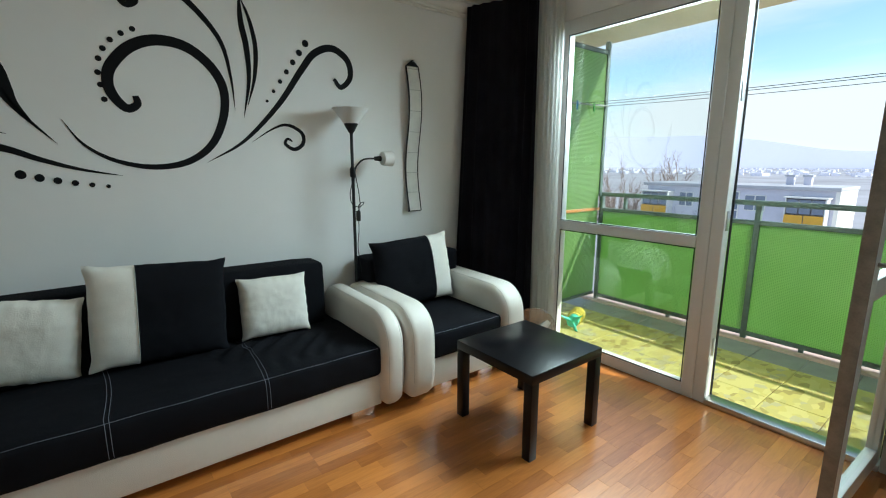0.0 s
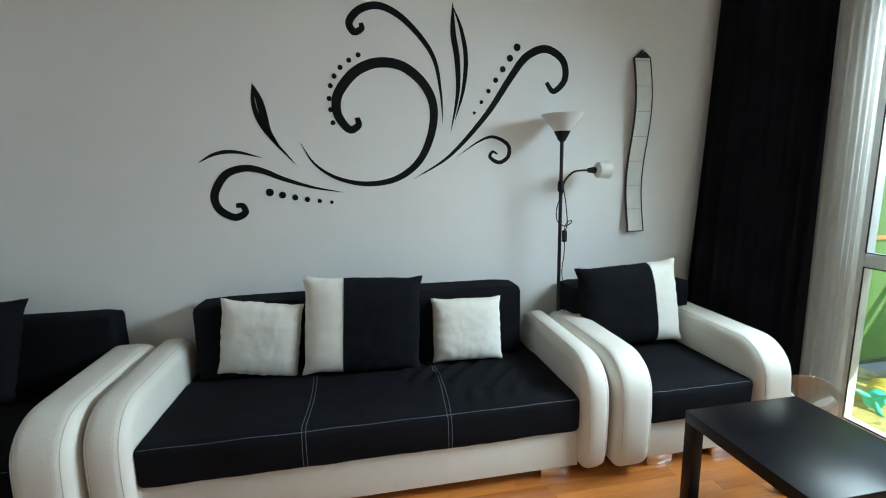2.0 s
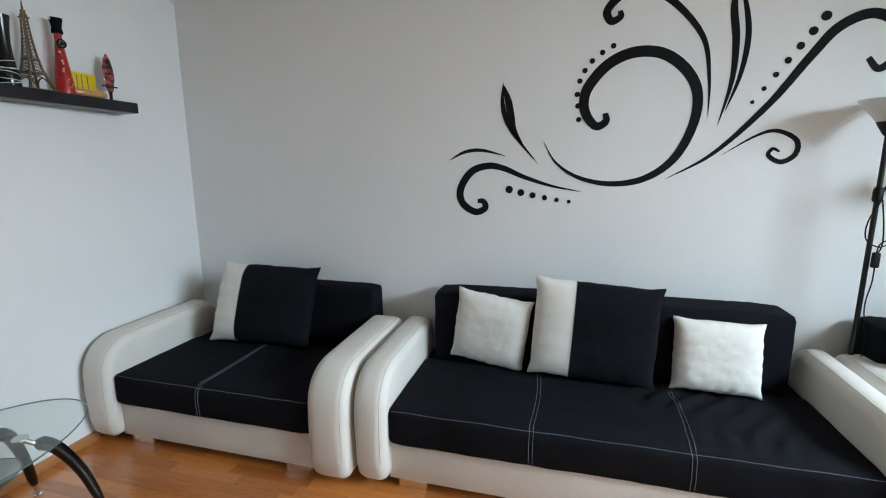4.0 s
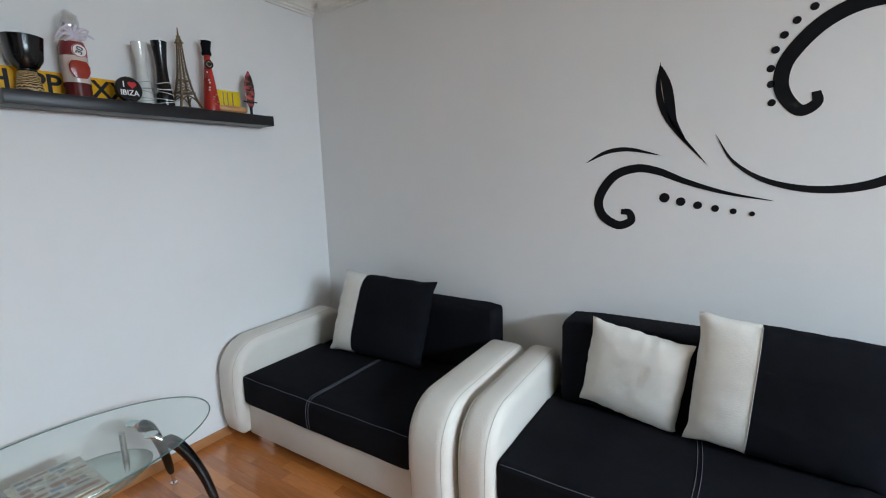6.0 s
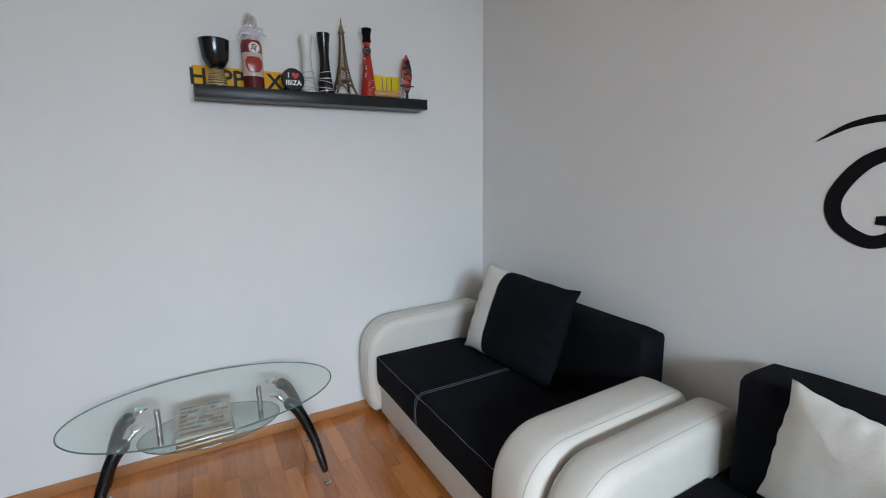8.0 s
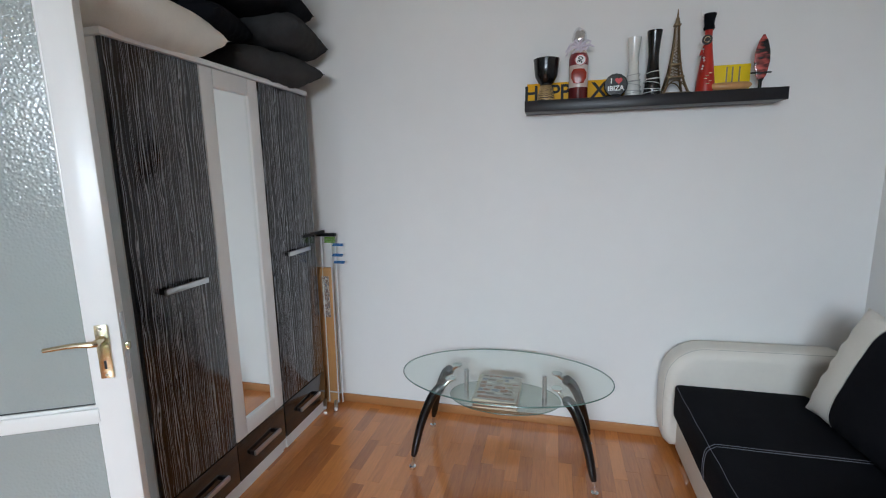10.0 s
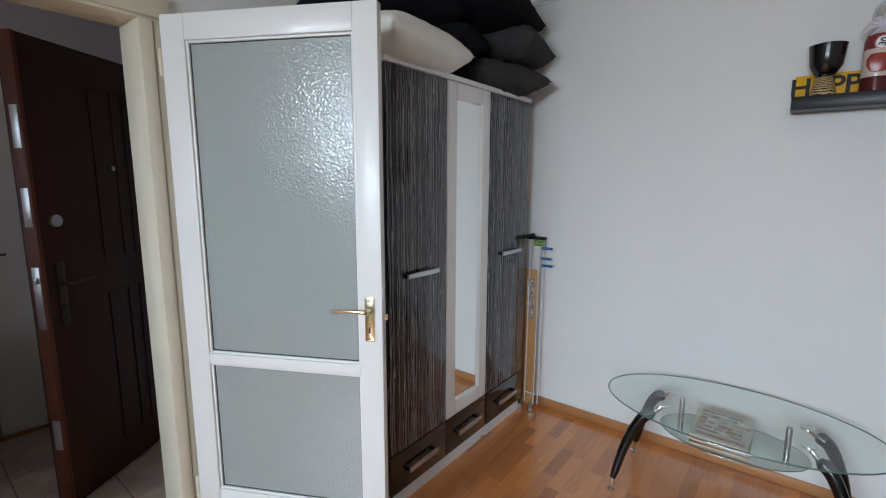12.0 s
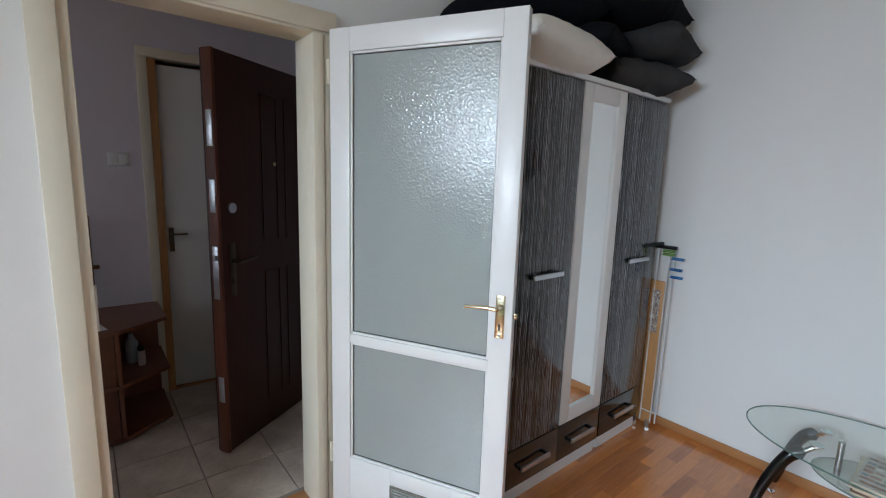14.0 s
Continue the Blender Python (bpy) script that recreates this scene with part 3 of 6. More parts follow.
for z0, z1 in ((0.854, 1.962), (0.295, 0.815)):
    part("pane", boxes((P0, P1, -0.004, 0.002, z0, z1)), PATTERN_GLASS, door_1, "hammered frosted glass pane")
    part("bead", boxes((P0, P0 + 0.009, -0.012, -0.004, z0, z1), (P1 - 0.009, P1, -0.012, -0.004, z0, z1), (P0 + 0.009, P1 - 0.009, -0.012, -0.004, z0, z0 + 0.009), (P0 + 0.009, P1 - 0.009, -0.012, -0.004, z1 - 0.009, z1), bevel=0.002), GLOSS_WHITE, door_1)
    part("putty_line", boxes((P0 + 0.009, P0 + 0.012, -0.0055, -0.004, z0 + 0.009, z1 - 0.009), (P1 - 0.012, P1 - 0.009, -0.0055, -0.004, z0 + 0.009, z1 - 0.009), (P0 + 0.012, P1 - 0.012, -0.0055, -0.004, z0 + 0.009, z0 + 0.012), (P0 + 0.012, P1 - 0.012, -0.0055, -0.004, z1 - 0.012, z1 - 0.009)), GASKET, door_1, "dark putty line round the pane")
handle = part("door_handle", boxes((0.708, 0.742, -0.026, -0.02, 0.946, 1.103), bevel=0.003), BRASS, door_1, "pale brass lever handle on a plate")
part("lever", tube(curve([(0.725, -0.024, 1.063), (0.725, -0.060, 1.063), (0.715, -0.067, 1.063), (0.67, -0.067, 1.064), (0.605, -0.063, 1.057)], 6), lambda t: 0.011 - 0.005 * t, 10), BRASS, handle)
part("keyhole", boxes((0.722, 0.728, -0.0275, -0.0255, 0.975, 0.999)), GASKET, handle)
for z in (0.957, 1.092):
    part("screw", tube([(0.725, -0.0255, z), (0.725, -0.0275, z)], 0.004, 10), BRUSHED, handle)
part("latch", boxes((DW - 0.001, DW + 0.012, -0.008, 0.008, 1.02, 1.04), bevel=0.002), BRASS, door_1)
part("lock_face", boxes((DW - 0.001, DW + 0.0015, -0.010, 0.010, 0.93, 1.13), bevel=0.0004), BRUSHED, door_1)
for z in (0.25, 1.85):
    part("hinge", tube([(-0.008, -0.016, z), (-0.008, -0.016, z + 0.09)], 0.008, 8), CREAM, door_1)

# ---- hall ----
HY = -1.45
setting("hall_sub_floor", boxes((1.3, 5.5, HY, 0.05, -0.12, -0.006)), material("grey_grout", (0.28, 0.25, 0.22), 0.9), "grey grout bed under the hall tiles")
setting("hall_wall_south", boxes((1.3, 1.95, HY - 0.15, HY, -0.1, 2.8), (2.40, 5.5, HY - 0.15, HY, -0.1, 2.8), (1.95, 2.40, HY - 0.15, HY, 2.19, 2.8)), WALL_HALL, "lilac-grey painted hall wall with a narrow closet opening")
setting("hall_wall_west", boxes((1.15, 1.3, HY - 0.15, 0.05, -0.1, 2.8)), WALL_HALL, "lilac-grey painted hall wall")
# the opening is cut for the added, unseen window
setting("hall_wall_east", boxes((5.35, 5.5, HY, -1.32, -0.1, 2.8), (5.35, 5.5, -0.12, 0.05, -0.1, 2.8), (5.35, 5.5, -1.32, -0.12, -0.1, 0.85), (5.35, 5.5, -1.32, -0.12, 2.35, 2.8)), WALL_HALL, "lilac-grey painted hall wall")
setting("hall_ceiling", boxes((1.15, 5.5, HY - 0.15, 0.05, ZC, ZC + 0.1)), CEIL, "painted hall ceiling")
setting("closet_back", boxes((1.80, 2.55, -2.25, -2.2, -0.1, 2.4), (1.80, 1.85, -2.2, HY - 0.15, -0.1, 2.4), (2.50, 2.55, -2.2, HY - 0.15, -0.1, 2.4), (1.80, 2.55, -2.2, HY - 0.15, 2.3, 2.4), (1.80, 2.55, -2.25, HY - 0.15, -0.1, 0.0), (1.95, 2.40, HY - 0.15, HY, -0.1, 0.0)), PINE, "pine-lined closet interior")
closet = thing("door_3", label="narrow white closet door standing ajar", category="door", kind="structure")
part("jamb", boxes((2.385, 2.44, HY - 0.14, HY + 0.014, 0.0, 2.18), bevel=0.004), CREAM, closet)
part("jamb", boxes((1.93, 1.985, HY - 0.14, HY + 0.014, 0.0, 2.18), bevel=0.004), CREAM, closet)
part("head", boxes((1.93, 2.44, HY - 0.14, HY + 0.014, 2.18, 2.235), bevel=0.004), CREAM, closet)
cl = part("panel", boxes((0, 0.345, -0.018, 0.018, 0.01, 2.15), bevel=0.003), GLOSS_WHITE, closet, m=pose(1.99, HY - 0.02, 0, 0, 0, -7))
part("handle_plate", boxes((0.30, 0.33, 0.018, 0.022, 0.96, 1.12), bevel=0.002), BRONZE_DARK, cl)
part("lever", tube([(0.315, 0.02, 1.08), (0.315, 0.06, 1.08), (0.22, 0.065, 1.08)], 0.007, 8), BRONZE_DARK, cl)
part("lining", boxes((2.338, 2.3845, HY - 0.13, HY - 0.004, 0.0, 2.178), bevel=0.002), PINE, closet, "varnished pine lining")
part("cased_shelf", boxes((2.26, 2.337, HY - 0.60, HY - 0.05, 0.0, 2.15), bevel=0.002), PINE, closet)

ea = math.degrees(math.atan2(-0.40, -0.64))
entr = thing("door_2", 2.245, -0.488, 0.0, ea, label="dark brown steel-clad entrance door standing open", category="door", kind="structure")
part("panel", boxes((0.0, 0.92, -0.03, 0.038, 0.012, 2.073), bevel=0.004), DOOR_BROWN, entr)
part("edge", boxes((-0.018, 0.0, -0.036, 0.026, 0.012, 2.073), bevel=0.003), DOOR_EDGE, entr, "reddish brown door edge")
part("rebate", boxes((-0.010, 0.0, 0.026, 0.042, 0.012, 2.073), bevel=0.002), BLACK_METAL, entr, "dark rubber-lined rebate")
for i in range(3):
    for z0, z1 in ((0.18, 0.95), (1.12, 1.92)):
        part("moulding", boxes((0.30 + i * 0.19, 0.306 + i * 0.19, -0.035, -0.03, z0, z1), (0.42 + i * 0.19, 0.426 + i * 0.19, -0.035, -0.03, z0, z1), (0.306 + i * 0.19, 0.42 + i * 0.19, -0.035, -0.03, z1 - 0.006, z1), bevel=0.001), DOOR_BROWN, entr)
for z, h in ((1.62, 0.17), (1.30, 0.16), (0.86, 0.27), (0.30, 0.14)):
    part("bolt_plate", boxes((-0.0195, -0.0178, -0.024, 0.012, z, z + h), bevel=0.0005), BRUSHED, entr, "steel bolt plate")
part("latch", boxes((-0.032, -0.0196, -0.02, -0.006, 1.06, 1.085), bevel=0.002), BRUSHED, entr)
eh = part("handle_plate", boxes((0.045, 0.085, -0.037, -0.03, 0.86, 1.14), bevel=0.004), BRONZE_DARK, entr, "dark bronze handle plate")
part("lever", tube(curve([(0.065, -0.036, 1.045), (0.065, -0.075, 1.045), (0.08, -0.082, 1.045), (0.19, -0.08, 1.052)], 6), 0.008, 8), BRONZE_DARK, eh)
part("lock_cylinder", tube([(0.065, -0.034, 0.94), (0.065, -0.046, 0.94)], 0.013, 12), BRONZE_DARK, eh)
part("upper_lock", tube([(0.07, -0.03, 1.32), (0.07, -0.044, 1.32)], 0.026, 16), BRUSHED, entr, "round steel lock rosette")
part("peephole", tube([(0.40, -0.03, 1.55), (0.40, -0.036, 1.55)], 0.012, 14), BRASS, entr)
part("hinge", boxes((0.90, 0.95, -0.05, -0.028, 1.85, 2.0), bevel=0.006), BLACK_METAL, entr)

# made-up window out of view, lets extra light into the hall
added_window = thing("added_window", label="unseen white framed window added to brighten the hall", category="window", kind="structure")
part("window_frame", boxes((5.40, 5.46, -1.32, -1.25, 0.85, 2.35), (5.40, 5.46, -0.19, -0.12, 0.85, 2.35), (5.40, 5.46, -1.25, -0.19, 0.85, 0.92), (5.40, 5.46, -1.25, -0.19, 2.28, 2.35), bevel=0.005), PVC, added_window)
part("pane", boxes((5.428, 5.434, -1.25, -0.19, 0.92, 2.28)), PANE, added_window).visible_shadow = False
switch = thing("light_switch", 2.563, HY, 1.555, label="white double light switch on the hall wall", category="light switch")
part("plate", boxes((-0.055, 0.055, -0.002, 0.010, -0.04, 0.04), bevel=0.004), GLOSS_WHITE, switch)
part("rocker", boxes((-0.046, -0.002, 0.010, 0.014, -0.03, 0.03), bevel=0.002), GLOSS_WHITE, switch)
part("rocker", boxes((0.002, 0.046, 0.010, 0.014, -0.03, 0.03), bevel=0.002), GLOSS_WHITE, switch)


def slab(outline, z0, z1):
    """A flat board with the given corners."""
    bm = bmesh.new()
    lo = [bm.verts.new((x, y, z0)) for x, y in outline]
    hi = [bm.verts.new((x, y, z1)) for x, y in outline]
    bm.faces.new(lo[::-1])
    bm.faces.new(hi)
    for i in range(len(lo)):
        bm.faces.new((lo[i], lo[(i + 1) % len(lo)], hi[(i + 1) % len(lo)], hi[i]))
    return bm


cab = thing("hall_cabinet", 2.70, HY + 0.005, 0, label="reddish-brown hall shelf unit with a slanted open end", category="cabinet")
SL = [(0.55, 0.0), (0.55, 0.56), (-0.03, 0.56), (-0.285, 0.40), (-0.285, 0.0)]
for z in (0.015, 0.32, 0.625):
    part("shelf_board", slab(SL, z, z + 0.02), CABINET_BROWN, cab)
part("side_panel", boxes((-0.045, -0.025, 0.02, 0.555, 0.035, 0.625)), CABINET_BROWN, cab)
part("back_panel", boxes((-0.275, -0.045, 0.0, 0.012, 0.035, 0.625)), CABINET_BROWN, cab)
part("front_panel", boxes((-0.02, 0.54, 0.538, 0.555, 0.035, 0.625)), CABINET_BROWN, cab)
part("mirror_post", boxes((0.03, 0.06, 0.02, 0.045, 0.645, 1.22), (0.0, 0.09, 0.02, 0.06, 0.90, 0.92), bevel=0.004), CABINET_BROWN, cab)
bottle = thing("spray_bottle", 2.585, HY + 0.22, 0.34, label="pale plastic bottle on the hall shelf", category="bottle")
part("body", lathe([(0.03, 0), (0.034, 0.01), (0.034, 0.12), (0.02, 0.15), (0.014, 0.16), (0.014, 0.18)], 16), material("pale_blue_plastic", (0.35, 0.42, 0.44), 0.3), bottle)
tubeb = thing("cream_tube", 2.545, HY + 0.30, 0.34, label="small white tube with a dark cap on the hall shelf", category="tube")
part("body", lathe([(0.018, 0), (0.02, 0.01), (0.02, 0.09)], 14), GLOSS_WHITE, tubeb)
part("cap", lathe([(0.017, 0.0905), (0.017, 0.115), (0.012, 0.12)], 14), BLACK_PLASTIC, tubeb)
paper = thing("paper_sheet", 2.80, HY + 0.42, 0.6455, 14, label="white paper lying on the hall cabinet", category="paper")
part("sheet", boxes((-0.08, 0.08, -0.1, 0.1, 0, 0.002)), GLOSS_WHITE, paper)

# ---- balcony ----
setting("balcony_slab", boxes((5.33, 6.50, -1.6, 3.6, -0.25, -0.016)), CONCRETE, "balcony floor slab")
setting("balcony_kerb", boxes((6.50, 6.74, -1.6, 3.6, -0.25, 0.012), bevel=0.01), CONCRETE, "pinkish concrete balcony edge")
setting("balcony_ceiling", boxes((5.33, 6.66, -1.6, 3.6, 2.59, 2.75)), SOFFIT, "plastered balcony underside, reflected yellow put into its cream colour")
setting("facade", boxes((5.5, 5.52, -0.12, 0.05, -3.0, 3.2), (5.31, 5.5, 0.03, 0.05, -3.0, 3.2), (5.31, 5.33, 2.89, 3.81, -3.0, 3.2), (5.31, 5.33, 0.05, 0.86, -3.0, 3.2), (5.5, 5.52, -6.0, -1.32, -3.0, 3.2), (5.5, 5.52, -1.32, -0.12, -3.0, 0.85), (5.5, 5.52, -1.32, -0.12, 2.35, 3.2), (5.31, 5.33, 0.86, 2.89, 2.41, 3.2), (5.31, 5.33, 3.81, 9.0, -3.0, 3.2)), STUCCO, "plain stucco outer wall")
rail = thing("balcony_railing", 6.58, 0, 0, label="grey-green steel balcony railing with green ribbed panels", category="railing")
for z, r in ((1.12, 0.02), (0.965, 0.018), (0.055, 0.018)):
    part("rail", boxes((-r, r, -1.55, 3.36, z - r, z + r), bevel=0.004), RAIL_PAINT, rail)
for y in (3.36, 1.965, 0.72, -0.5, -1.5):
    part("post", boxes((-0.02, 0.02, y - 0.02, y + 0.02, 0.012, 1.10), bevel=0.003), RAIL_PAINT, rail)
for y in (3.10, 1.33, 0.1):
    part("short_post", boxes((-0.015, 0.015, y - 0.015, y + 0.015, 0.983, 1.10), bevel=0.003), RAIL_PAINT, rail)
for y in (2.59, 1.575, 0.3):
    part("foot", boxes((-0.015, 0.015, y - 0.015, y + 0.015, 0.012, 0.037)), RAIL_PAINT, rail)
for y0, y1 in ((1.985, 3.34), (0.74, 1.945), (-0.48, 0.70), (-1.48, -0.52)):
    part("panel", boxes((-0.003, 0.003, y0, y1, 0.073, 0.947)), GREEN_PANEL, rail, "green ribbed translucent panel")
screen = thing("balcony_screen", 0, 3.40, 0, label="tall green ribbed side screen of the balcony", category="screen")
part("post", boxes((6.56, 6.60, -0.02, 0.02, 1.10, 2.59), bevel=0.003), RAIL_PAINT, screen)
part("frame", boxes((5.335, 6.56, -0.015, 0.015, 2.47, 2.51), (5.335, 6.56, -0.015, 0.015, 0.06, 0.09), (5.335, 5.36, -0.015, 0.015, 0.09, 2.47), bevel=0.003), RAIL_PAINT, screen)
part("cross_bar", boxes((5.36, 6.56, -0.03, -0.005, 0.955, 0.985), bevel=0.004), PINE, screen, "weathered wooden cross bar")
part("panel", boxes((5.36, 6.56, -0.003, 0.003, 0.09, 2.47)), GREEN_PANEL, screen, "green ribbed translucent panel")
lines = thing("clothes_line", 0, 0, 0, label="thin clothes lines stretched along the balcony", category="clothes line")
part("bracket", tube([(5.95, 3.36, 1.975), (6.58, 3.36, 1.985)], 0.010, 8), RUST, lines)
for x, s in ((6.12, 0.05), (6.30, 0.04), (6.48, 0.05)):
    part("line", tube([(x, 3.36 - 4.9 * k / 16, 1.978 - 4 * s * (k / 16) * (1 - k / 16)) for k in range(17)], 0.0022, 6), BLACK_PLASTIC, lines)
part("bracket", tube([(5.95, -1.54, 1.975), (6.58, -1.54, 1.985)], 0.010, 8), RUST, lines)
for k, (x, c) in enumerate(((6.04, (0.05, 0.25, 0.55)), (6.30, (0.10, 0.45, 0.12)))):
    peg = thing("clothes_peg", x, 3.33, 1.95, label="coloured plastic clothes peg on the line", category="clothes peg", group="pegs on the clothes line")
    part("body", boxes((-0.006, -0.001, -0.006, 0.006, -0.035, 0.045), (0.001, 0.006, -0.006, 0.006, -0.035, 0.045), bevel=0.001), material("peg_plastic", c, 0.4), peg)
setting("balcony_wall_south", boxes((5.52, 6.6, -1.75, -1.6, -0.25, 2.75)), STUCCO, "plain end wall of the balcony")

can = thing("watering_can", 5.70, 2.99, -0.004, 25, label="yellow and turquoise plastic toy watering can on the balcony", category="toy")
YEL = material("yellow_plastic", (0.60, 0.52, 0.10), 0.4)
TURQ = material("turquoise_plastic", (0.10, 0.60, 0.48), 0.4)
part("body", tube([(0.0, 0, 0.07), (0.02, 0, 0.07), (0.15, 0, 0.07), (0.17, 0, 0.07)], lambda t: 0.055 + 0.012 * t, 18), YEL, can)
for i in range(5):
    part("rib", tube([(0.03 + i * 0.026, 0, 0.07), (0.036 + i * 0.026, 0, 0.07)], 0.066, 18), YEL, can)
part("sleeve", tube([(-0.08, 0, 0.07), (0.0, 0, 0.07)], 0.050, 18), TURQ, can)
for a in (0.5, 2.4, 4.2):
    part("blade", tube(curve([(-0.06, 0, 0.07), (-0.09, 0.07 * math.cos(a), 0.07 + 0.07 * math.sin(a)), (-0.13, 0.13 * math.cos(a), max(0.012, 0.08 + 0.12 * math.sin(a)))], 5), lambda t: 0.022 * (1.05 - t), 8), TURQ, can)

# ---- outside, far away ----
# second ground tone leans to lavender in place of distant haze
GROUND = material("pale_hazed_ground", (0.33, 0.31, 0.33), 0.95, vary=0.25, scale=0.02, second=(0.44, 0.42, 0.47))
setting("ground", boxes((7.5, 4000, -3000, 3000, -15, -14)), GROUND, "wide pale valley floor below the house")
# air haze is put into the hills' lavender colour and emission
HAZE = material("painted_haze_glow", (0.56, 0.56, 0.70), 1.0, vary=0.05, scale=0.004, emission=0.62)
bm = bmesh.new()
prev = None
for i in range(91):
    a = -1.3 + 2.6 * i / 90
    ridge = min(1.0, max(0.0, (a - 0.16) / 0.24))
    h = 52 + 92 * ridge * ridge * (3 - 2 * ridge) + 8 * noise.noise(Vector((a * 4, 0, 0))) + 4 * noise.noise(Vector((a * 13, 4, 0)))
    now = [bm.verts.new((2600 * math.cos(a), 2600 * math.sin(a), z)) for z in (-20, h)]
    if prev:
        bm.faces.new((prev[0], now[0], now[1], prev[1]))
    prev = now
setting("backdrop", bm, HAZE, "hills on the horizon with lavender haze painted in as glow")
# houses are paled and given emission in place of air haze
TOWN = material("town_walls_haze_glow", (0.46, 0.46, 0.57), 0.9, vary=0.15, scale=0.03, second=(0.60, 0.59, 0.66), emission=0.42)
bm = bmesh.new()
rnd = random.Random(5)
for i in range(900):
    x = rnd.uniform(27, 47) ** 2
    y = x * rnd.uniform(-0.2, 0.9)
    s = rnd.uniform(3.5, 10)
    h = rnd.uniform(1.5, 4.5)
    bmesh.ops.create_cube(bm, size=1, matrix=Matrix.Translation((x, y, -14 + h / 2)) @ pose(0, 0, 0, 0, 0, rnd.uniform(0, 90)) @ Matrix.Diagonal((s, s * rnd.uniform(0.5, 1.6), h, 1)))
part("distant_town", bm, TOWN, None, "hundreds of far houses paled by haze painted in as glow", kind="stuff", category="houses")

# front's shade and the end wall's sunlight are put into two wall colours
BLOCK = material("shade_toned_facade", (0.60, 0.585, 0.67), 0.9, vary=0.08, scale=0.6)
BLOCK_END = material("sunlit_end_white_trim", (0.74, 0.72, 0.70), 0.9, vary=0.05, scale=0.6)
ROOFM = material("pale_flat_roof", (0.44, 0.43, 0.47), 0.9, vary=0.1, scale=0.5)
YBAL = material("yellow_balcony_panel", (0.66, 0.36, 0.04), 0.6, vary=0.15, scale=1)
WGLASS = material("dark_window_glass", (0.16, 0.19, 0.27), 0.12, spec=0.7)
blk = thing("apartment_building", 45, 9.3, -14, label="grey flat-roofed panel apartment block with yellow balconies", category="building")
BL, BD, BH = 14.2, 5.0, 13.5
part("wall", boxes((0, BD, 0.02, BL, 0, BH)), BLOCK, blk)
part("end_wall", boxes((-0.05, BD, -0.25, 0.02, 0, BH + 0.1)), BLOCK_END, blk, "white end wall with sunlight put into its tone")
part("roof", boxes((-0.3, BD + 0.3, -0.3, BL + 0.3, BH, BH + 0.28), bevel=0.05), ROOFM, blk)
for y in (2.4, 3.6, 8.2, 9.6):
    ch = part("chimney", boxes((3.4, 3.9, y, y + 0.5, BH + 0.28, BH + 0.95)), BLOCK, blk)
    part("chimney_cap", boxes((3.3, 4.0, y - 0.1, y + 0.6, BH + 0.95, BH + 1.1)), ROOFM, ch)
for st in range(3):
    zb = BH - 2.75 - st * 2.8
    for y in (0.25, 11.7):
        bal = part("balcony", boxes((-1.1, 0, y, y + 2.5, zb - 0.1, zb), (-1.1, 0, y, y + 0.08, zb, zb + 2.2), (-1.1, 0, y + 2.42, y + 2.5, zb, zb + 2.2), (-1.2, 0, y - 0.1, y + 2.6, zb + 2.2, zb + 2.3)), BLOCK_END, blk)
        for k in range(2):
            part("parapet_panel", boxes((-1.14, -1.1, y + 0.06 + k * 1.22, y + 1.22 + k * 1.22, zb, zb + 0.95)), YBAL, bal, "yellow parapet panel")
        for k in range(3):
            part("glazing", boxes((-1.06, -1.02, y + 0.12 + k * 0.78, y + 0.80 + k * 0.78, zb + 1.05, zb + 2.1)), WGLASS, bal)
    for y, w in ((4.3, 1.5), (9.9, 1.2)):
        win = part("window", boxes((-0.06, 0, y, y + w, zb + 0.95, zb + 2.25)), BLOCK_END, blk)
        for k in range(2):
            part("pane", boxes((-0.08, -0.06, y + 0.07 + k * w / 2, y + w / 2 - 0.03 + k * w / 2, zb + 1.02, zb + 2.18)), WGLASS, win)
    win = part("window", boxes((-0.06, 0, 6.2, 7.9, zb + 0.1, zb + 2.5)), BLOCK_END, blk)
    for k in range(2):
        for j in range(3):
            part("pane", boxes((-0.08, -0.06, 6.3 + k * 0.8, 7.0 + k * 0.8, zb + 0.2 + j * 0.77, zb + 0.87 + j * 0.77)), WGLASS, win)
blk2 = thing("apartment_building", 66, 0.5, -14, label="pinkish apartment block with a tiled roof edge", category="building")
part("wall", boxes((0, 12, 0, 9.0, 0, 13.6)), material("pinkish_facade", (0.50, 0.40, 0.36), 0.9, vary=0.12, scale=0.5), blk2)
part("roof", boxes((-0.4, 12.4, -0.4, 9.4, 13.6, 14.0)), ROOFM, blk2)
for st in range(3):
    for y in (1.0, 4.0, 7.0):
        part("window", boxes((-0.06, 0, y, y + 1.4, 11.0 - st * 2.8, 12.3 - st * 2.8)), WGLASS, blk2)

BARK = material("bare_branch_bark", (0.26, 0.17, 0.13), 0.95, vary=0.2, scale=3)


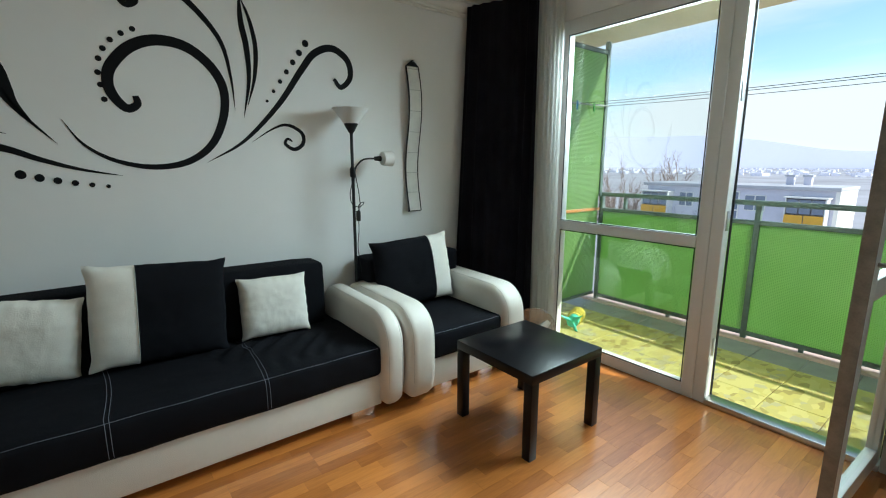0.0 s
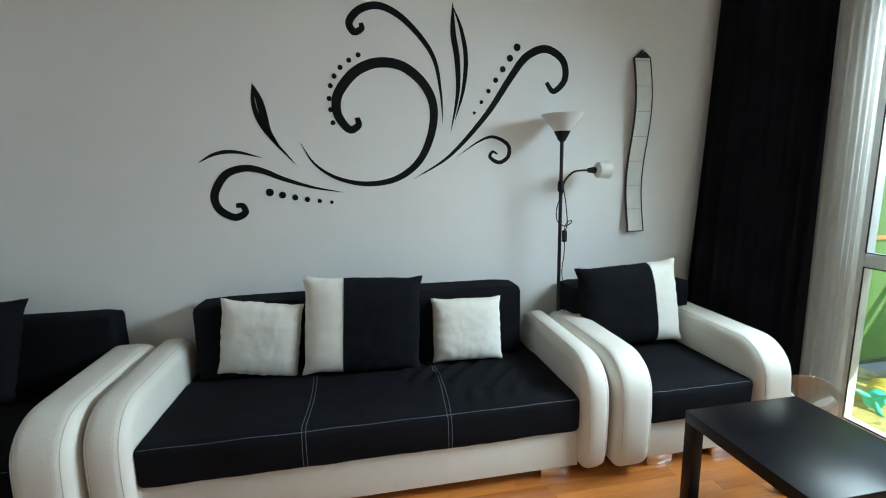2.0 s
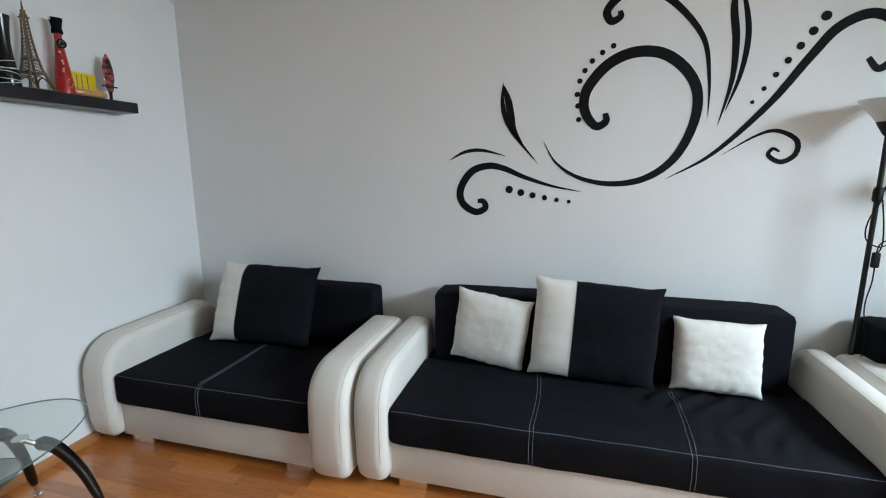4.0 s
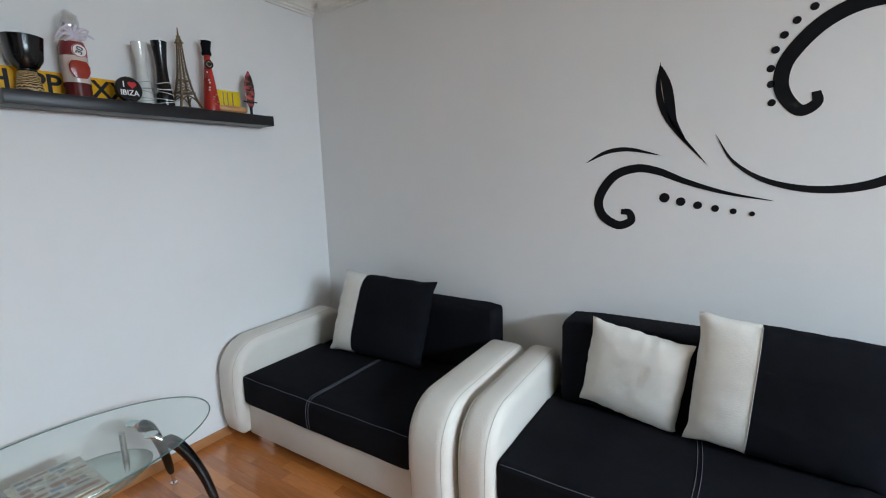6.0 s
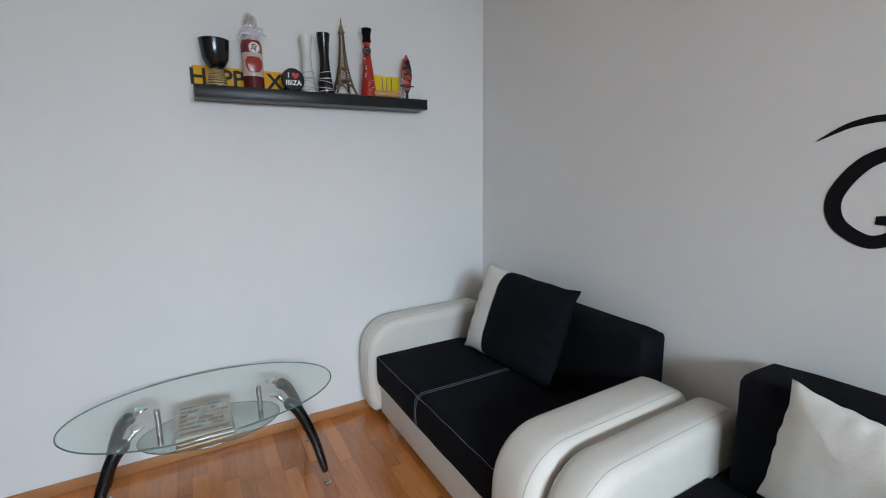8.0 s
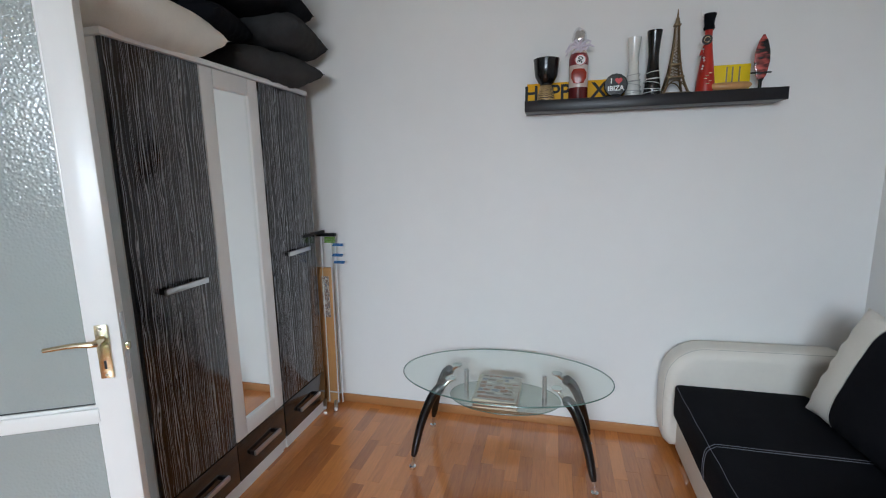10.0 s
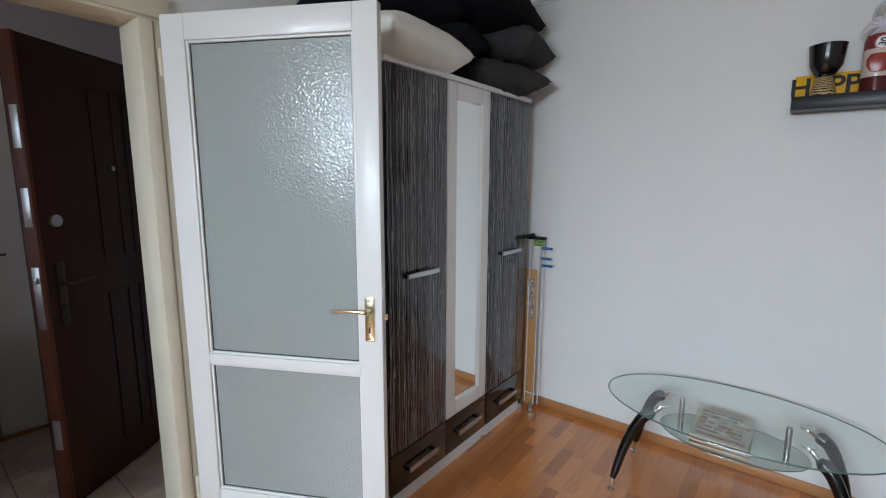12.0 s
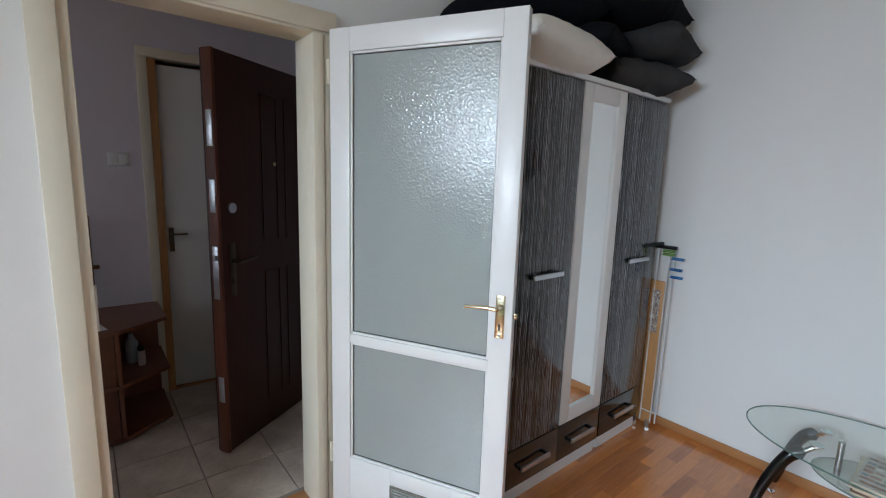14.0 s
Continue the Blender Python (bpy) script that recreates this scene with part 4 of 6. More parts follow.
def bare_tree(x, y, h, seed, spread=0.45):
    """A leafless tree: trunk and three orders of limbs."""
    rng = random.Random(seed)
    tree = thing("bare_tree", x, y, -14, label="leafless winter tree with thin upright branches", category="tree", group="bare trees outside")
    part("trunk", tube([(0, 0, 0), (0.1, 0.05, h * 0.3), (0.0, 0.1, h * 0.62)], lambda t: 0.22 - 0.12 * t, 8), BARK, tree)
    bm = bmesh.new()

    def limb(p, d, ln, r, order):
        q = p + d * ln
        mid = p + d * ln * 0.5 + Vector((rng.uniform(-1, 1), rng.uniform(-1, 1), 0)) * ln * 0.06
        tube([p, mid, q], lambda t: r * (1 - 0.6 * t), 4, bm)
        if order:
            for k in range(4):
                nd = (d + Vector((rng.uniform(-1, 1), rng.uniform(-1, 1), rng.uniform(-0.1, 0.6))) * 0.55).normalized()
                limb(p + d * ln * rng.uniform(0.35, 1.0), nd, ln * rng.uniform(0.45, 0.7), r * 0.58, order - 1)

    for k in range(8):
        a = k * 2.4
        limb(Vector((0, 0.05, h * (0.3 + 0.04 * k))), Vector((math.cos(a) * spread, math.sin(a) * spread, 1)).normalized(), h * 0.26, 0.075, 3)
    part("crown", bm, BARK, tree)
    return tree


bare_tree(60, 28.6, 16.2, 3, 0.3)
bare_tree(47, 27.4, 14.6, 8, 0.5)
bare_tree(50, 30.0, 14.9, 13, 0.5)
bare_tree(58, 4.4, 14.6, 21, 0.4)

# ---- seating ----
def lay(ob, points, lift=0.001):
    """The points moved onto the nearest surface of ob's mesh."""
    me = ob.data
    tree = BVHTree.FromPolygons([v.co for v in me.vertices], [p.vertices for p in me.polygons])
    out = []
    for q in points:
        hit = tree.find_nearest(Vector(q))
        out.append(hit[0] + hit[1] * lift)
    return out


def arm_outline(depth, top, front_low=0.05):
    pts = [(depth, front_low), (depth, top - 0.13), (depth - 0.012, top - 0.075), (depth - 0.045, top - 0.028), (depth - 0.10, top - 0.003)]
    pts += [(0.20 + (depth - 0.2) * k / 4, top - 0.012 * (4 - k) / 4) for k in range(2, -1, -1)]
    r = 0.185
    for k in range(1, 8):
        a = math.pi / 2 * k / 8
        pts.append((0.20 - (r + 0.01) * math.sin(a), top - 0.012 - r * 1.05 * (1 - math.cos(a))))
    pts += [(0.004, top - 0.21), (0.0, top - 0.30), (0.006, 0.16), (0.022, 0.08), (0.05, front_low)]
    return pts


def seat_unit(name, x0, x1, front, label, category, arms=(0.2, 0.2), seams=(), back=(0.06, 0.06), back_y=3.358, back_top=0.815, top=0.618, wrinkle=0.002, wild=None):
    """Sofa or armchair: white faux-leather base and rolled arms, black fabric seat and backrest, pale stitching, chrome feet."""
    w, depth, low, high = x1 - x0, 0.865, 0.242, 0.178
    mid = (x0 + x1) / 2
    ob = thing(name, mid, front, 0, label=label, category=category, group="matching seating along the wall")
    hw = w / 2
    in0, in1 = -hw + arms[0], hw - arms[1]
    part("base", boxes((in0 - 0.01, in1 + 0.01, 0.075, depth - 0.02, 0.055, low), bevel=0.006), LEATHER, ob)
    outline = arm_outline(depth, top)
    for a0, a1 in ((-hw, in0), (in1, hw)):
        a = part("arm", extrude_profile(outline, a0, a1, min(0.07, 0.42 * (a1 - a0)), 6), LEATHER, ob)
        for xs in (a0 + 0.024, a1 - 0.024):
            part("seam", tube(lay(a, [(xs, y, z) for y, z in outline[4:-2]], 0.0004), 0.0011, 5), SEAM, a)
    sw, cx = in1 - in0, (in0 + in1) / 2
    seat = part("seat", softbox(sw + 0.012, 0.60, high, 0.03, 72 if wild else 18, 0.012, wrinkle, x0), FABRIC, ob)
    seat.matrix_basis = pose(cx, 0.345, low)
    if wild:
        for v in seat.data.vertices:
            u = v.co.x / sw
            if v.co.z > 0.12 and wild[0] < u < wild[1]:
                edge = min(1, (u - wild[0]) * 12, (wild[1] - u) * 12)
                fold = math.sin(v.co.x * 58 - 26 * v.co.y + 2.5 * math.sin(v.co.y * 9 + 5 * v.co.x))
                v.co.z += 0.018 * edge * max(-0.25, fold) * (0.55 + noise.noise(Vector((v.co.x * 5, v.co.y * 5, 2)))) * min(1, max(0, (0.3 - abs(v.co.y)) * 8))
    part("stitch", tube(lay(seat, [(-sw / 2 + 0.015 + (sw - 0.03) * k / 40, -0.297, high - 0.005 + 0.002 * math.sin(k * 0.9)) for k in range(41)]), 0.0010, 5), STITCH, seat)
    for f in seams:
        xs = f - mid - cx
        for dx in (-0.008, 0.008):
            path = [(xs + dx + 0.015 * math.sin(k * 0.2), 0.26 - 0.54 * k / 16, high + 0.022) for k in range(17)] + [(xs + dx, -0.32, high - 0.003 - 0.16 * k / 8) for k in range(9)]
            part("stitch", tube(lay(seat, path, 0.002), 0.0011, 5), STITCH, seat)
    thick = min(0.23, 3.605 - back_y)
    bk = part("backrest", softbox(back[1] - back[0], thick, back_top - 0.41, 0.028, 10, 0.01, 0.003, x1), FABRIC, ob)
    bk.matrix_basis = pose((back[0] + back[1]) / 2 - mid, back_y - front + thick / 2, 0.40)
    part("back_board", boxes((in0, in1, 0.66, depth - 0.02, low + 0.002, 0.40)), FABRIC, ob)
    for fx in (in0 + 0.10, in1 - 0.10):
        for fy in (0.12, 0.76):
            part("foot", boxes((fx - 0.07, fx + 0.07, fy - 0.03, fy + 0.02, 0.0, 0.055), bevel=0.004), CHROME, ob, "flat chrome foot")
    return ob


seat_unit("corner_sofa", 0.012, 1.577, 2.68, "white faux-leather love seat with black fabric seat in the corner", "sofa", arms=(0.185, 0.208), seams=(0.748,), back=(0.30, 1.395), back_y=3.435, back_top=0.782)
seat_unit("sofa", 1.587, 3.768, 2.715, "white faux-leather three-seat sofa with black fabric seat", "sofa", arms=(0.165, 0.142), seams=(2.392, 3.006), back=(1.803, 3.557), back_top=0.818, wrinkle=0.004, wild=(0.02, 0.44))
seat_unit("armchair", 3.782, 4.75, 2.695, "white faux-leather armchair with black fabric seat", "armchair", arms=(0.195, 0.205), back=(3.885, 4.66), back_top=0.785)


def cushion(name, w, h, t, m, mat, label, second=None, split=0.0, group="", n=34, seed=1.0, rough=0.0035):
    """A stuffed cushion standing on z = 0 of its own pose, w wide and h high, with pointed corners, two tones where split is given."""
    ob = thing(name, label=label, category="cushion", group=group)
    ob.matrix_basis = m

    def point(u, v, side):
        ear = 0.055 * math.exp(-((1 - abs(u)) ** 2 + (1 - abs(v)) ** 2) / 0.022)
        ex = 0.955 + ear + (0.014 * (1 - v * v) - 0.014 * noise.noise(Vector((v * 3, u + seed, 7)))) * abs(u) ** 6
        ez = 0.955 + ear + (0.014 * (1 - u * u) - 0.014 * noise.noise(Vector((u * 3, v + seed, 9)))) * abs(v) ** 6
        th = t / 2 * ((1 - abs(u) ** 4) * (1 - abs(v) ** 4)) ** 0.5
        p = Vector((u * w / 2 * ex, side * th, h / 2 + v * h / 2 * ez))
        k = rough * noise.noise(Vector((u * 3.5 + seed, v * 3.5, side + seed))) + 0.5 * rough * noise.noise(Vector((u * 11 + seed, v * 8, side)))
        du, dv = 1.02 - abs(u), 1.02 - abs(v)
        k += 0.0045 * math.sin(math.atan2(dv, du) * 13 + seed + 2 * u) * math.exp(-(du * du + dv * dv) / 0.10)
        k += 0.0012 * math.sin(9 * u + 5 * v + seed * 3) * max(0, noise.noise(Vector((u * 1.7, v * 1.7 + seed, 3))))
        p.y += side * k * (1 - max(abs(u), abs(v)) ** 6) + 0.006 * (abs(u) ** 8 * math.sin(v * 19 + seed) * (1 - v * v) + abs(v) ** 8 * math.sin(u * 21 + seed) * (1 - u * u))
        return p

    cols = [-1 + 2 * i / n for i in range(n + 1)]
    if second:
        k = min(range(len(cols)), key=lambda i: abs(cols[i] - split))
        cols[k] = split
        ranges = [("cover", mat, 0, k), ("second_tone", second, k, n)]
    else:
        ranges = [("cover", mat, 0, n)]
    for nm, mt, i0, i1 in ranges:
        bm = bmesh.new()
        for side in (-1, 1):
            grid = [[bm.verts.new(point(cols[i], -1 + 2 * j / n, side)) for j in range(n + 1)] for i in range(i0, i1 + 1)]
            for i in range(len(grid) - 1):
                for j in range(n):
                    bm.faces.new((grid[i][j], grid[i + 1][j], grid[i + 1][j + 1], grid[i][j + 1]))
        bmesh.ops.remove_doubles(bm, verts=bm.verts, dist=0.0008)
        part(nm, bm, mt, ob, sharp=70)
    if second:
        part("stitch", tube([point(split, -0.97 + 1.94 * j / 20, -1) + Vector((0, -0.001, 0)) for j in range(21)], 0.002, 5), SEAM, ob)
    return ob


def lean(x, y, z, tilt, rz=0, roll=0):
    return pose(x, y, z) @ pose(0, 0, 0, 0, 0, rz) @ pose(0, 0, 0, -tilt, 0, 0) @ pose(0, 0, 0, 0, roll, 0)


G1 = "loose cushions on the seats"
cushion("cushion", 0.41, 0.40, 0.12, lean(2.105, 3.325, 0.430, 2, -5, 7), CUSHION_WHITE, "square white cushion leaning on the sofa back", group=G1, seed=2)
cushion("cushion", 0.61, 0.508, 0.12, lean(2.642, 3.245, 0.430, 7, 0, 3.2), CUSHION_WHITE, "large cushion, white strip and wide black panel, on the sofa", FABRIC, -0.36, group=G1, seed=5)
cushion("cushion", 0.395, 0.35, 0.13, lean(3.215, 3.262, 0.430, 13, 0, 1.5), CUSHION_WHITE, "small square white cushion leaning on the sofa back", group=G1, seed=9)
cushion("cushion", 0.665, 0.50, 0.16, lean(0.715, 3.245, 0.432, 21, 5, 2), CUSHION_WHITE, "large cushion, white strip and wide black panel, in the corner", FABRIC, -0.44, group=G1, seed=12)
cushion("cushion", 0.61, 0.485, 0.17, lean(4.213, 3.255, 0.432, 9, -6, -4), FABRIC, "large cushion, black panel and white strip, on the armchair", CUSHION_WHITE, 0.44, group=G1, seed=15)

# ---- floor lamp ----
lamp = thing("floor_lamp", 3.830, 3.455, 0, label="black uplighter floor lamp with white shade and reading arm", category="floor lamp")
part("base", lathe([(0.11, 0.0), (0.115, 0.006), (0.115, 0.016), (0.10, 0.024), (0.02, 0.03), (0.014, 0.05)], 32), BLACK_METAL, lamp)
part("pole", tube([(0, 0, 0.03), (0, 0, 1.63)], 0.0105, 14), BLACK_METAL, lamp)
part("cup", lathe([(0.012, 1.62), (0.02, 1.628), (0.045, 1.675), (0.046, 1.68), (0.02, 1.68)], 28), BLACK_PLASTIC, lamp)
bm = bmesh.new()
for sgn, prof in ((1, [(0.046, 1.681), (0.075, 1.72), (0.117, 1.772), (0.119, 1.774), (0.115, 1.774), (0.072, 1.722), (0.044, 1.685)]),):
    lathe(prof, 36, bm=bm)
part("shade", bm, FROST, lamp, "white frosted bowl shade")
part("clamp", lathe([(0.016, 1.335), (0.019, 1.345), (0.019, 1.385), (0.014, 1.40)], 14), BLACK_PLASTIC, lamp)
arm = part("reading_arm", tube(curve([(0.012, 0, 1.37), (0.03, -0.004, 1.41), (0.07, -0.01, 1.447), (0.11, -0.014, 1.456), (0.163, -0.016, 1.457)], 8), 0.006, 10), BLACK_METAL, lamp)
part("socket", tube([(0.161, -0.016, 1.457), (0.183, -0.016, 1.457), (0.205, -0.016, 1.457)], lambda t: 0.014 + 0.005 * t, 16), BLACK_PLASTIC, arm)
part("reading_shade", tube([(0.2055, -0.016, 1.457), (0.221, -0.016, 1.457), (0.248, -0.016, 1.457), (0.273, -0.016, 1.457), (0.291, -0.016, 1.457)], lambda t: 0.03 if t == 0 else 0.044 + 0.008 * t, 28), FROST, arm, "small white frosted shade")
cable = part("cable", tube(curve([(0.012, -0.012, 1.345), (-0.03, -0.02, 1.25), (-0.028, -0.02, 1.17), (0.02, -0.022, 1.135), (0.055, -0.024, 1.15), (0.06, -0.024, 1.165), (0.035, -0.024, 1.158), (0.02, -0.022, 1.12), (0.022, -0.02, 0.98), (0.012, -0.016, 0.85), (0.034, -0.022, 0.66), (0.016, -0.016, 0.52), (0.02, -0.016, 0.2), (0.03, -0.05, 0.02)], 7), 0.003, 6), BLACK_PLASTIC, lamp)
part("cable", tube(curve([(0.014, -0.012, 1.345), (0.03, -0.016, 1.24), (0.036, -0.02, 1.15), (0.024, -0.02, 1.10)], 7), 0.003, 6), BLACK_PLASTIC, lamp)
part("switch", boxes((0.006, 0.034, -0.032, -0.010, 1.04, 1.11), bevel=0.006), BLACK_PLASTIC, cable)

# ---- black table ----
tbl = thing("side_table", 4.25, 2.24, 0, label="square black side table with straight legs", category="table")
TH = 0.277
part("tabletop", boxes((-TH, TH, -TH, TH, 0.40, 0.45), bevel=0.002), BLACK_TABLE, tbl)
for sx in (-1, 1):
    for sy in (-1, 1):
        part("leg", boxes((sx * (TH - 0.026) - 0.025, sx * (TH - 0.026) + 0.025, sy * (TH - 0.026) - 0.025, sy * (TH - 0.026) + 0.025, 0.0, 0.40), bevel=0.0015), BLACK_TABLE, tbl)

# ---- glass coffee table ----
ct = thing("coffee_table", 0.378, 1.878, 0, label="oval glass coffee table with curved black legs and chrome feet", category="table")


def oval(a, b, z0, z1, n=64):
    return lathe([(1.0, z0), (1.004, (z0 + z1) / 2), (1.0, z1)], n, scale=(a, b))


def oval_rim(a, b, z, r, n=72):
    return tube([(a * math.cos(2 * math.pi * k / n), b * math.sin(2 * math.pi * k / n), z) for k in range(n + 1)], r, 6)


top = part("glass_top", oval(0.322, 0.536, 0.462, 0.472), TABLE_GLASS, ct)
top.visible_shadow = False
part("polished_edge", oval_rim(0.323, 0.537, 0.467, 0.0028), GLASS_EDGE, top)
LOW_GLASS = glass("greyish_table_glass", (0.72, 0.75, 0.71), thin=0.84)
low = part("glass_shelf", oval(0.175, 0.285, 0.338, 0.346), LOW_GLASS, ct)
low.visible_shadow = False
part("polished_edge", oval_rim(0.176, 0.286, 0.342, 0.0018), GLASS_EDGE, low)
for s in (-1, 1):
    part("shelf_post", tube([(-0.03, s * 0.205, 0.30), (-0.03, s * 0.205, 0.462)], 0.0115, 16), BRUSHED, ct)
    for e in (-1, 1):
        fx, fy = e * 0.20, s * 0.448
        tx, ty = e * 0.105, s * 0.30
        path = curve([(tx + 0.0, ty, 0.425), (tx + (fx - tx) * 0.28, ty + (fy - ty) * 0.34, 0.375), (tx + (fx - tx) * 0.68, ty + (fy - ty) * 0.70, 0.24), (fx * 0.985, fy * 0.985, 0.07)], 7)
        lg = part("leg", tube(path, lambda t: (0.029 - 0.011 * t) * min(1, 0.45 + t * 6) * min(1, 0.75 + (1 - t) * 4), 12), BLACK_LACQUER, ct)
        part("chrome_foot", tube([(fx * 0.985, fy * 0.985, 0.072), (fx, fy, 0.016), (fx, fy, 0.013), (fx, fy, 0.0)], lambda t: 0.008 if t < 0.5 else 0.017, 14), CHROME, lg)
        part("chrome_bracket", tube([(tx, ty, 0.42), (tx - e * 0.02, ty - s * 0.03, 0.450), (tx - e * 0.022, ty - s * 0.034, 0.4555)], 0.010, 12), CHROME, lg)
        part("glass_pad", tube([(tx - e * 0.022, ty - s * 0.034, 0.4555), (tx - e * 0.022, ty - s * 0.034, 0.4615)], 0.027, 20), CHROME, lg)


def printed(name, seed):
    """Coated magazine cover: patches of print in several colours."""
    mat = material(name, (0.5, 0.45, 0.4), 0.3)
    n, l = mat.node_tree.nodes, mat.node_tree.links
    co = n.new("ShaderNodeTexCoord")
    v = n.new("ShaderNodeTexVoronoi")
    v.inputs["Scale"].default_value = 80 + 3 * seed
    l.new(co.outputs["Object"], v.inputs["Vector"])
    ramp = n.new("ShaderNodeValToRGB")
    sep = n.new("ShaderNodeSeparateColor")
    l.new(v.outputs["Color"], sep.inputs[0])
    e = ramp.color_ramp.elements
    ramp.color_ramp.interpolation = "CONSTANT"
    e[0].color = (0.50, 0.46, 0.41, 1)
    e[1].position, e[1].color = 0.88, (0.28, 0.12, 0.10, 1)
    for p_, c in ((0.3, (0.25, 0.18, 0.13, 1)), (0.5, (0.70, 0.66, 0.60, 1)), (0.68, (0.16, 0.20, 0.28, 1))):
        k = e.new(p_)
        k.color = c
    l.new(sep.outputs[0], ramp.inputs["Fac"])
    l.new(ramp.outputs["Color"], n["Principled BSDF"].inputs["Base Color"])
    return mat


COVERS = [material("glossy_cover", c, 0.3, vary=0.3, scale=30) for c in ((0.52, 0.46, 0.40), (0.36, 0.22, 0.16), (0.60, 0.52, 0.38))]
PRINT_TONES = [material("cover_print", c, 0.3, vary=0.5, scale=55) for c in ((0.34, 0.16, 0.10), (0.24, 0.18, 0.14), (0.22, 0.24, 0.28), (0.60, 0.57, 0.52), (0.42, 0.33, 0.22))]
prng = random.Random(4)
PRINTS = [(0.100, 0.122, -0.09, 0.095, 0)]
for r in range(6):
    y0 = -0.098
    while y0 < 0.07:
        wd = prng.uniform(0.018, 0.06)
        x0 = -0.134 + r * 0.038 + prng.uniform(0, 0.008)
        PRINTS.append((x0, x0 + prng.uniform(0.012, 0.030), y0, min(0.1, y0 + wd), prng.randrange(5)))
        y0 += wd + prng.uniform(0.003, 0.015)
PAGES = material("paper_pages", (0.60, 0.50, 0.36), 0.8, vary=0.1, scale=40)
for i in range(7):
    mg = thing("magazine", 0.385 + 0.006 * math.sin(i * 2.1), 1.845 + 0.007 * math.cos(i * 3), 0.3475 + i * 0.0068, 3 * math.sin(i * 1.7), label="used glossy magazine in a pile on the glass shelf", category="magazine", group="pile of magazines")
    part("pages", boxes((-0.14, 0.14, -0.105, 0.105, 0.0, 0.005)), PAGES, mg)
    cov = part("cover", boxes((-0.142, 0.142, -0.107, 0.107, 0.005, 0.0062)), COVERS[i % 3], mg)
    for k, (x0, x1, y0, y1, tone) in enumerate(PRINTS if i == 6 else ()):
        part("print", boxes((x0, x1, y0, y1, 0.0062, 0.0066)), PRINT_TONES[tone], cov)

# ---- wall decal ----
decal = thing("wall_decal", label="black floral swirl decal on the white wall", category="wall decal")
decal.matrix_basis = Matrix.Translation((-0.0198, YS - 0.0005, -0.019)) @ Matrix.Diagonal((1.009, 1, 1.014, 1))


def stroke(points, width, head=0.0, tail=0.0, peak=0.5, steps=12, name="stroke"):
    """A flat swelling stroke along (x, z) points: width in the thickest place, head and tail the share of it at the ends."""
    pts = curve([(x, 0, z) for x, z in points], steps)
    bm = bmesh.new()
    rows = []
    for i, p in enumerate(pts):
        t = i / (len(pts) - 1)
        d = (pts[min(i + 1, len(pts) - 1)] - pts[max(i - 1, 0)]).normalized()
        nrm = Vector((-d.z, 0, d.x))
        q = (t / peak) if t < peak else (1 - t) / (1 - peak)
        lo = head if t < peak else tail
        wd = width / 2 * max(0.02, lo + (1 - lo) * math.sin(math.pi / 2 * max(0, q)) ** 0.8)
        rows.append([bm.verts.new(p + nrm * wd), bm.verts.new(p - nrm * wd), bm.verts.new(p + nrm * wd + Vector((0, -0.0015, 0))), bm.verts.new(p - nrm * wd + Vector((0, -0.0015, 0)))])
    for a, b in zip(rows, rows[1:]):
        bm.faces.new((a[2], b[2], b[3], a[3]))
        bm.faces.new((a[0], a[2], b[2], b[0]))
        bm.faces.new((a[1], b[1], b[3], a[3]))
    part(name, bm, DECAL, decal)


stroke([(2.362, 1.63), (2.431, 1.517), (2.551, 1.437), (2.716, 1.403), (2.881, 1.43), (3.012, 1.526), (3.087, 1.681), (3.10, 1.834), (3.044, 1.952), (2.931, 2.039), (2.795, 2.054), (2.675, 2.005), (2.585, 1.904), (2.563, 1.821), (2.583, 1.751), (2.632, 1.70), (2.678, 1.724), (2.673, 1.765)], 0.054, 0.0, 0.5, 0.62)
stroke([(2.576, 1.359), (2.412, 1.391), (2.265, 1.438), (2.15, 1.486), (2.059, 1.50), (1.964, 1.466), (1.902, 1.368), (1.917, 1.287), (1.99, 1.24), (2.047, 1.262), (2.038, 1.30), (2.003, 1.303)], 0.042, 0.0, 0.55, 0.55)
stroke([(1.834, 1.531), (1.925, 1.577), (2.025, 1.586), (2.159, 1.554)], 0.020)
stroke([(3.154, 1.727), (3.144, 1.911), (3.101, 2.102), (2.964, 2.267), (2.829, 2.341), (2.719, 2.324), (2.655, 2.259), (2.676, 2.208), (2.718, 2.225), (2.715, 2.254)], 0.040, 0.0, 0.55, 0.6)
stroke([(2.98, 1.426), (3.192, 1.554), (3.408, 1.778), (3.558, 1.99), (3.653, 2.107), (3.773, 2.153), (3.879, 2.094), (3.896, 1.989), (3.828, 1.919), (3.779, 1.967)], 0.044, 0.0, 0.5, 0.5)
stroke([(3.231, 1.546), (3.365, 1.632), (3.455, 1.658), (3.543, 1.614), (3.547, 1.547), (3.491, 1.511), (3.435, 1.542), (3.45, 1.574), (3.48, 1.56)], 0.024, 0.0, 0.35, 0.5)
# pointed leaves, each of two blades with a slit
stroke([(2.139, 1.945), (2.137, 1.83), (2.165, 1.735), (2.222, 1.645), (2.336, 1.511)], 0.026, 0, 0, 0.4)
stroke([(2.140, 1.93), (2.168, 1.845), (2.186, 1.76), (2.205, 1.69), (2.26, 1.60)], 0.040, 0.1, 0, 0.35)
stroke([(3.221, 2.38), (3.222, 2.22), (3.243, 2.08), (3.243, 1.90), (3.20, 1.687)], 0.034, 0, 0, 0.35)
stroke([(3.222, 2.36), (3.268, 2.24), (3.293, 2.09), (3.276, 1.92), (3.225, 1.75)], 0.026, 0, 0, 0.5)


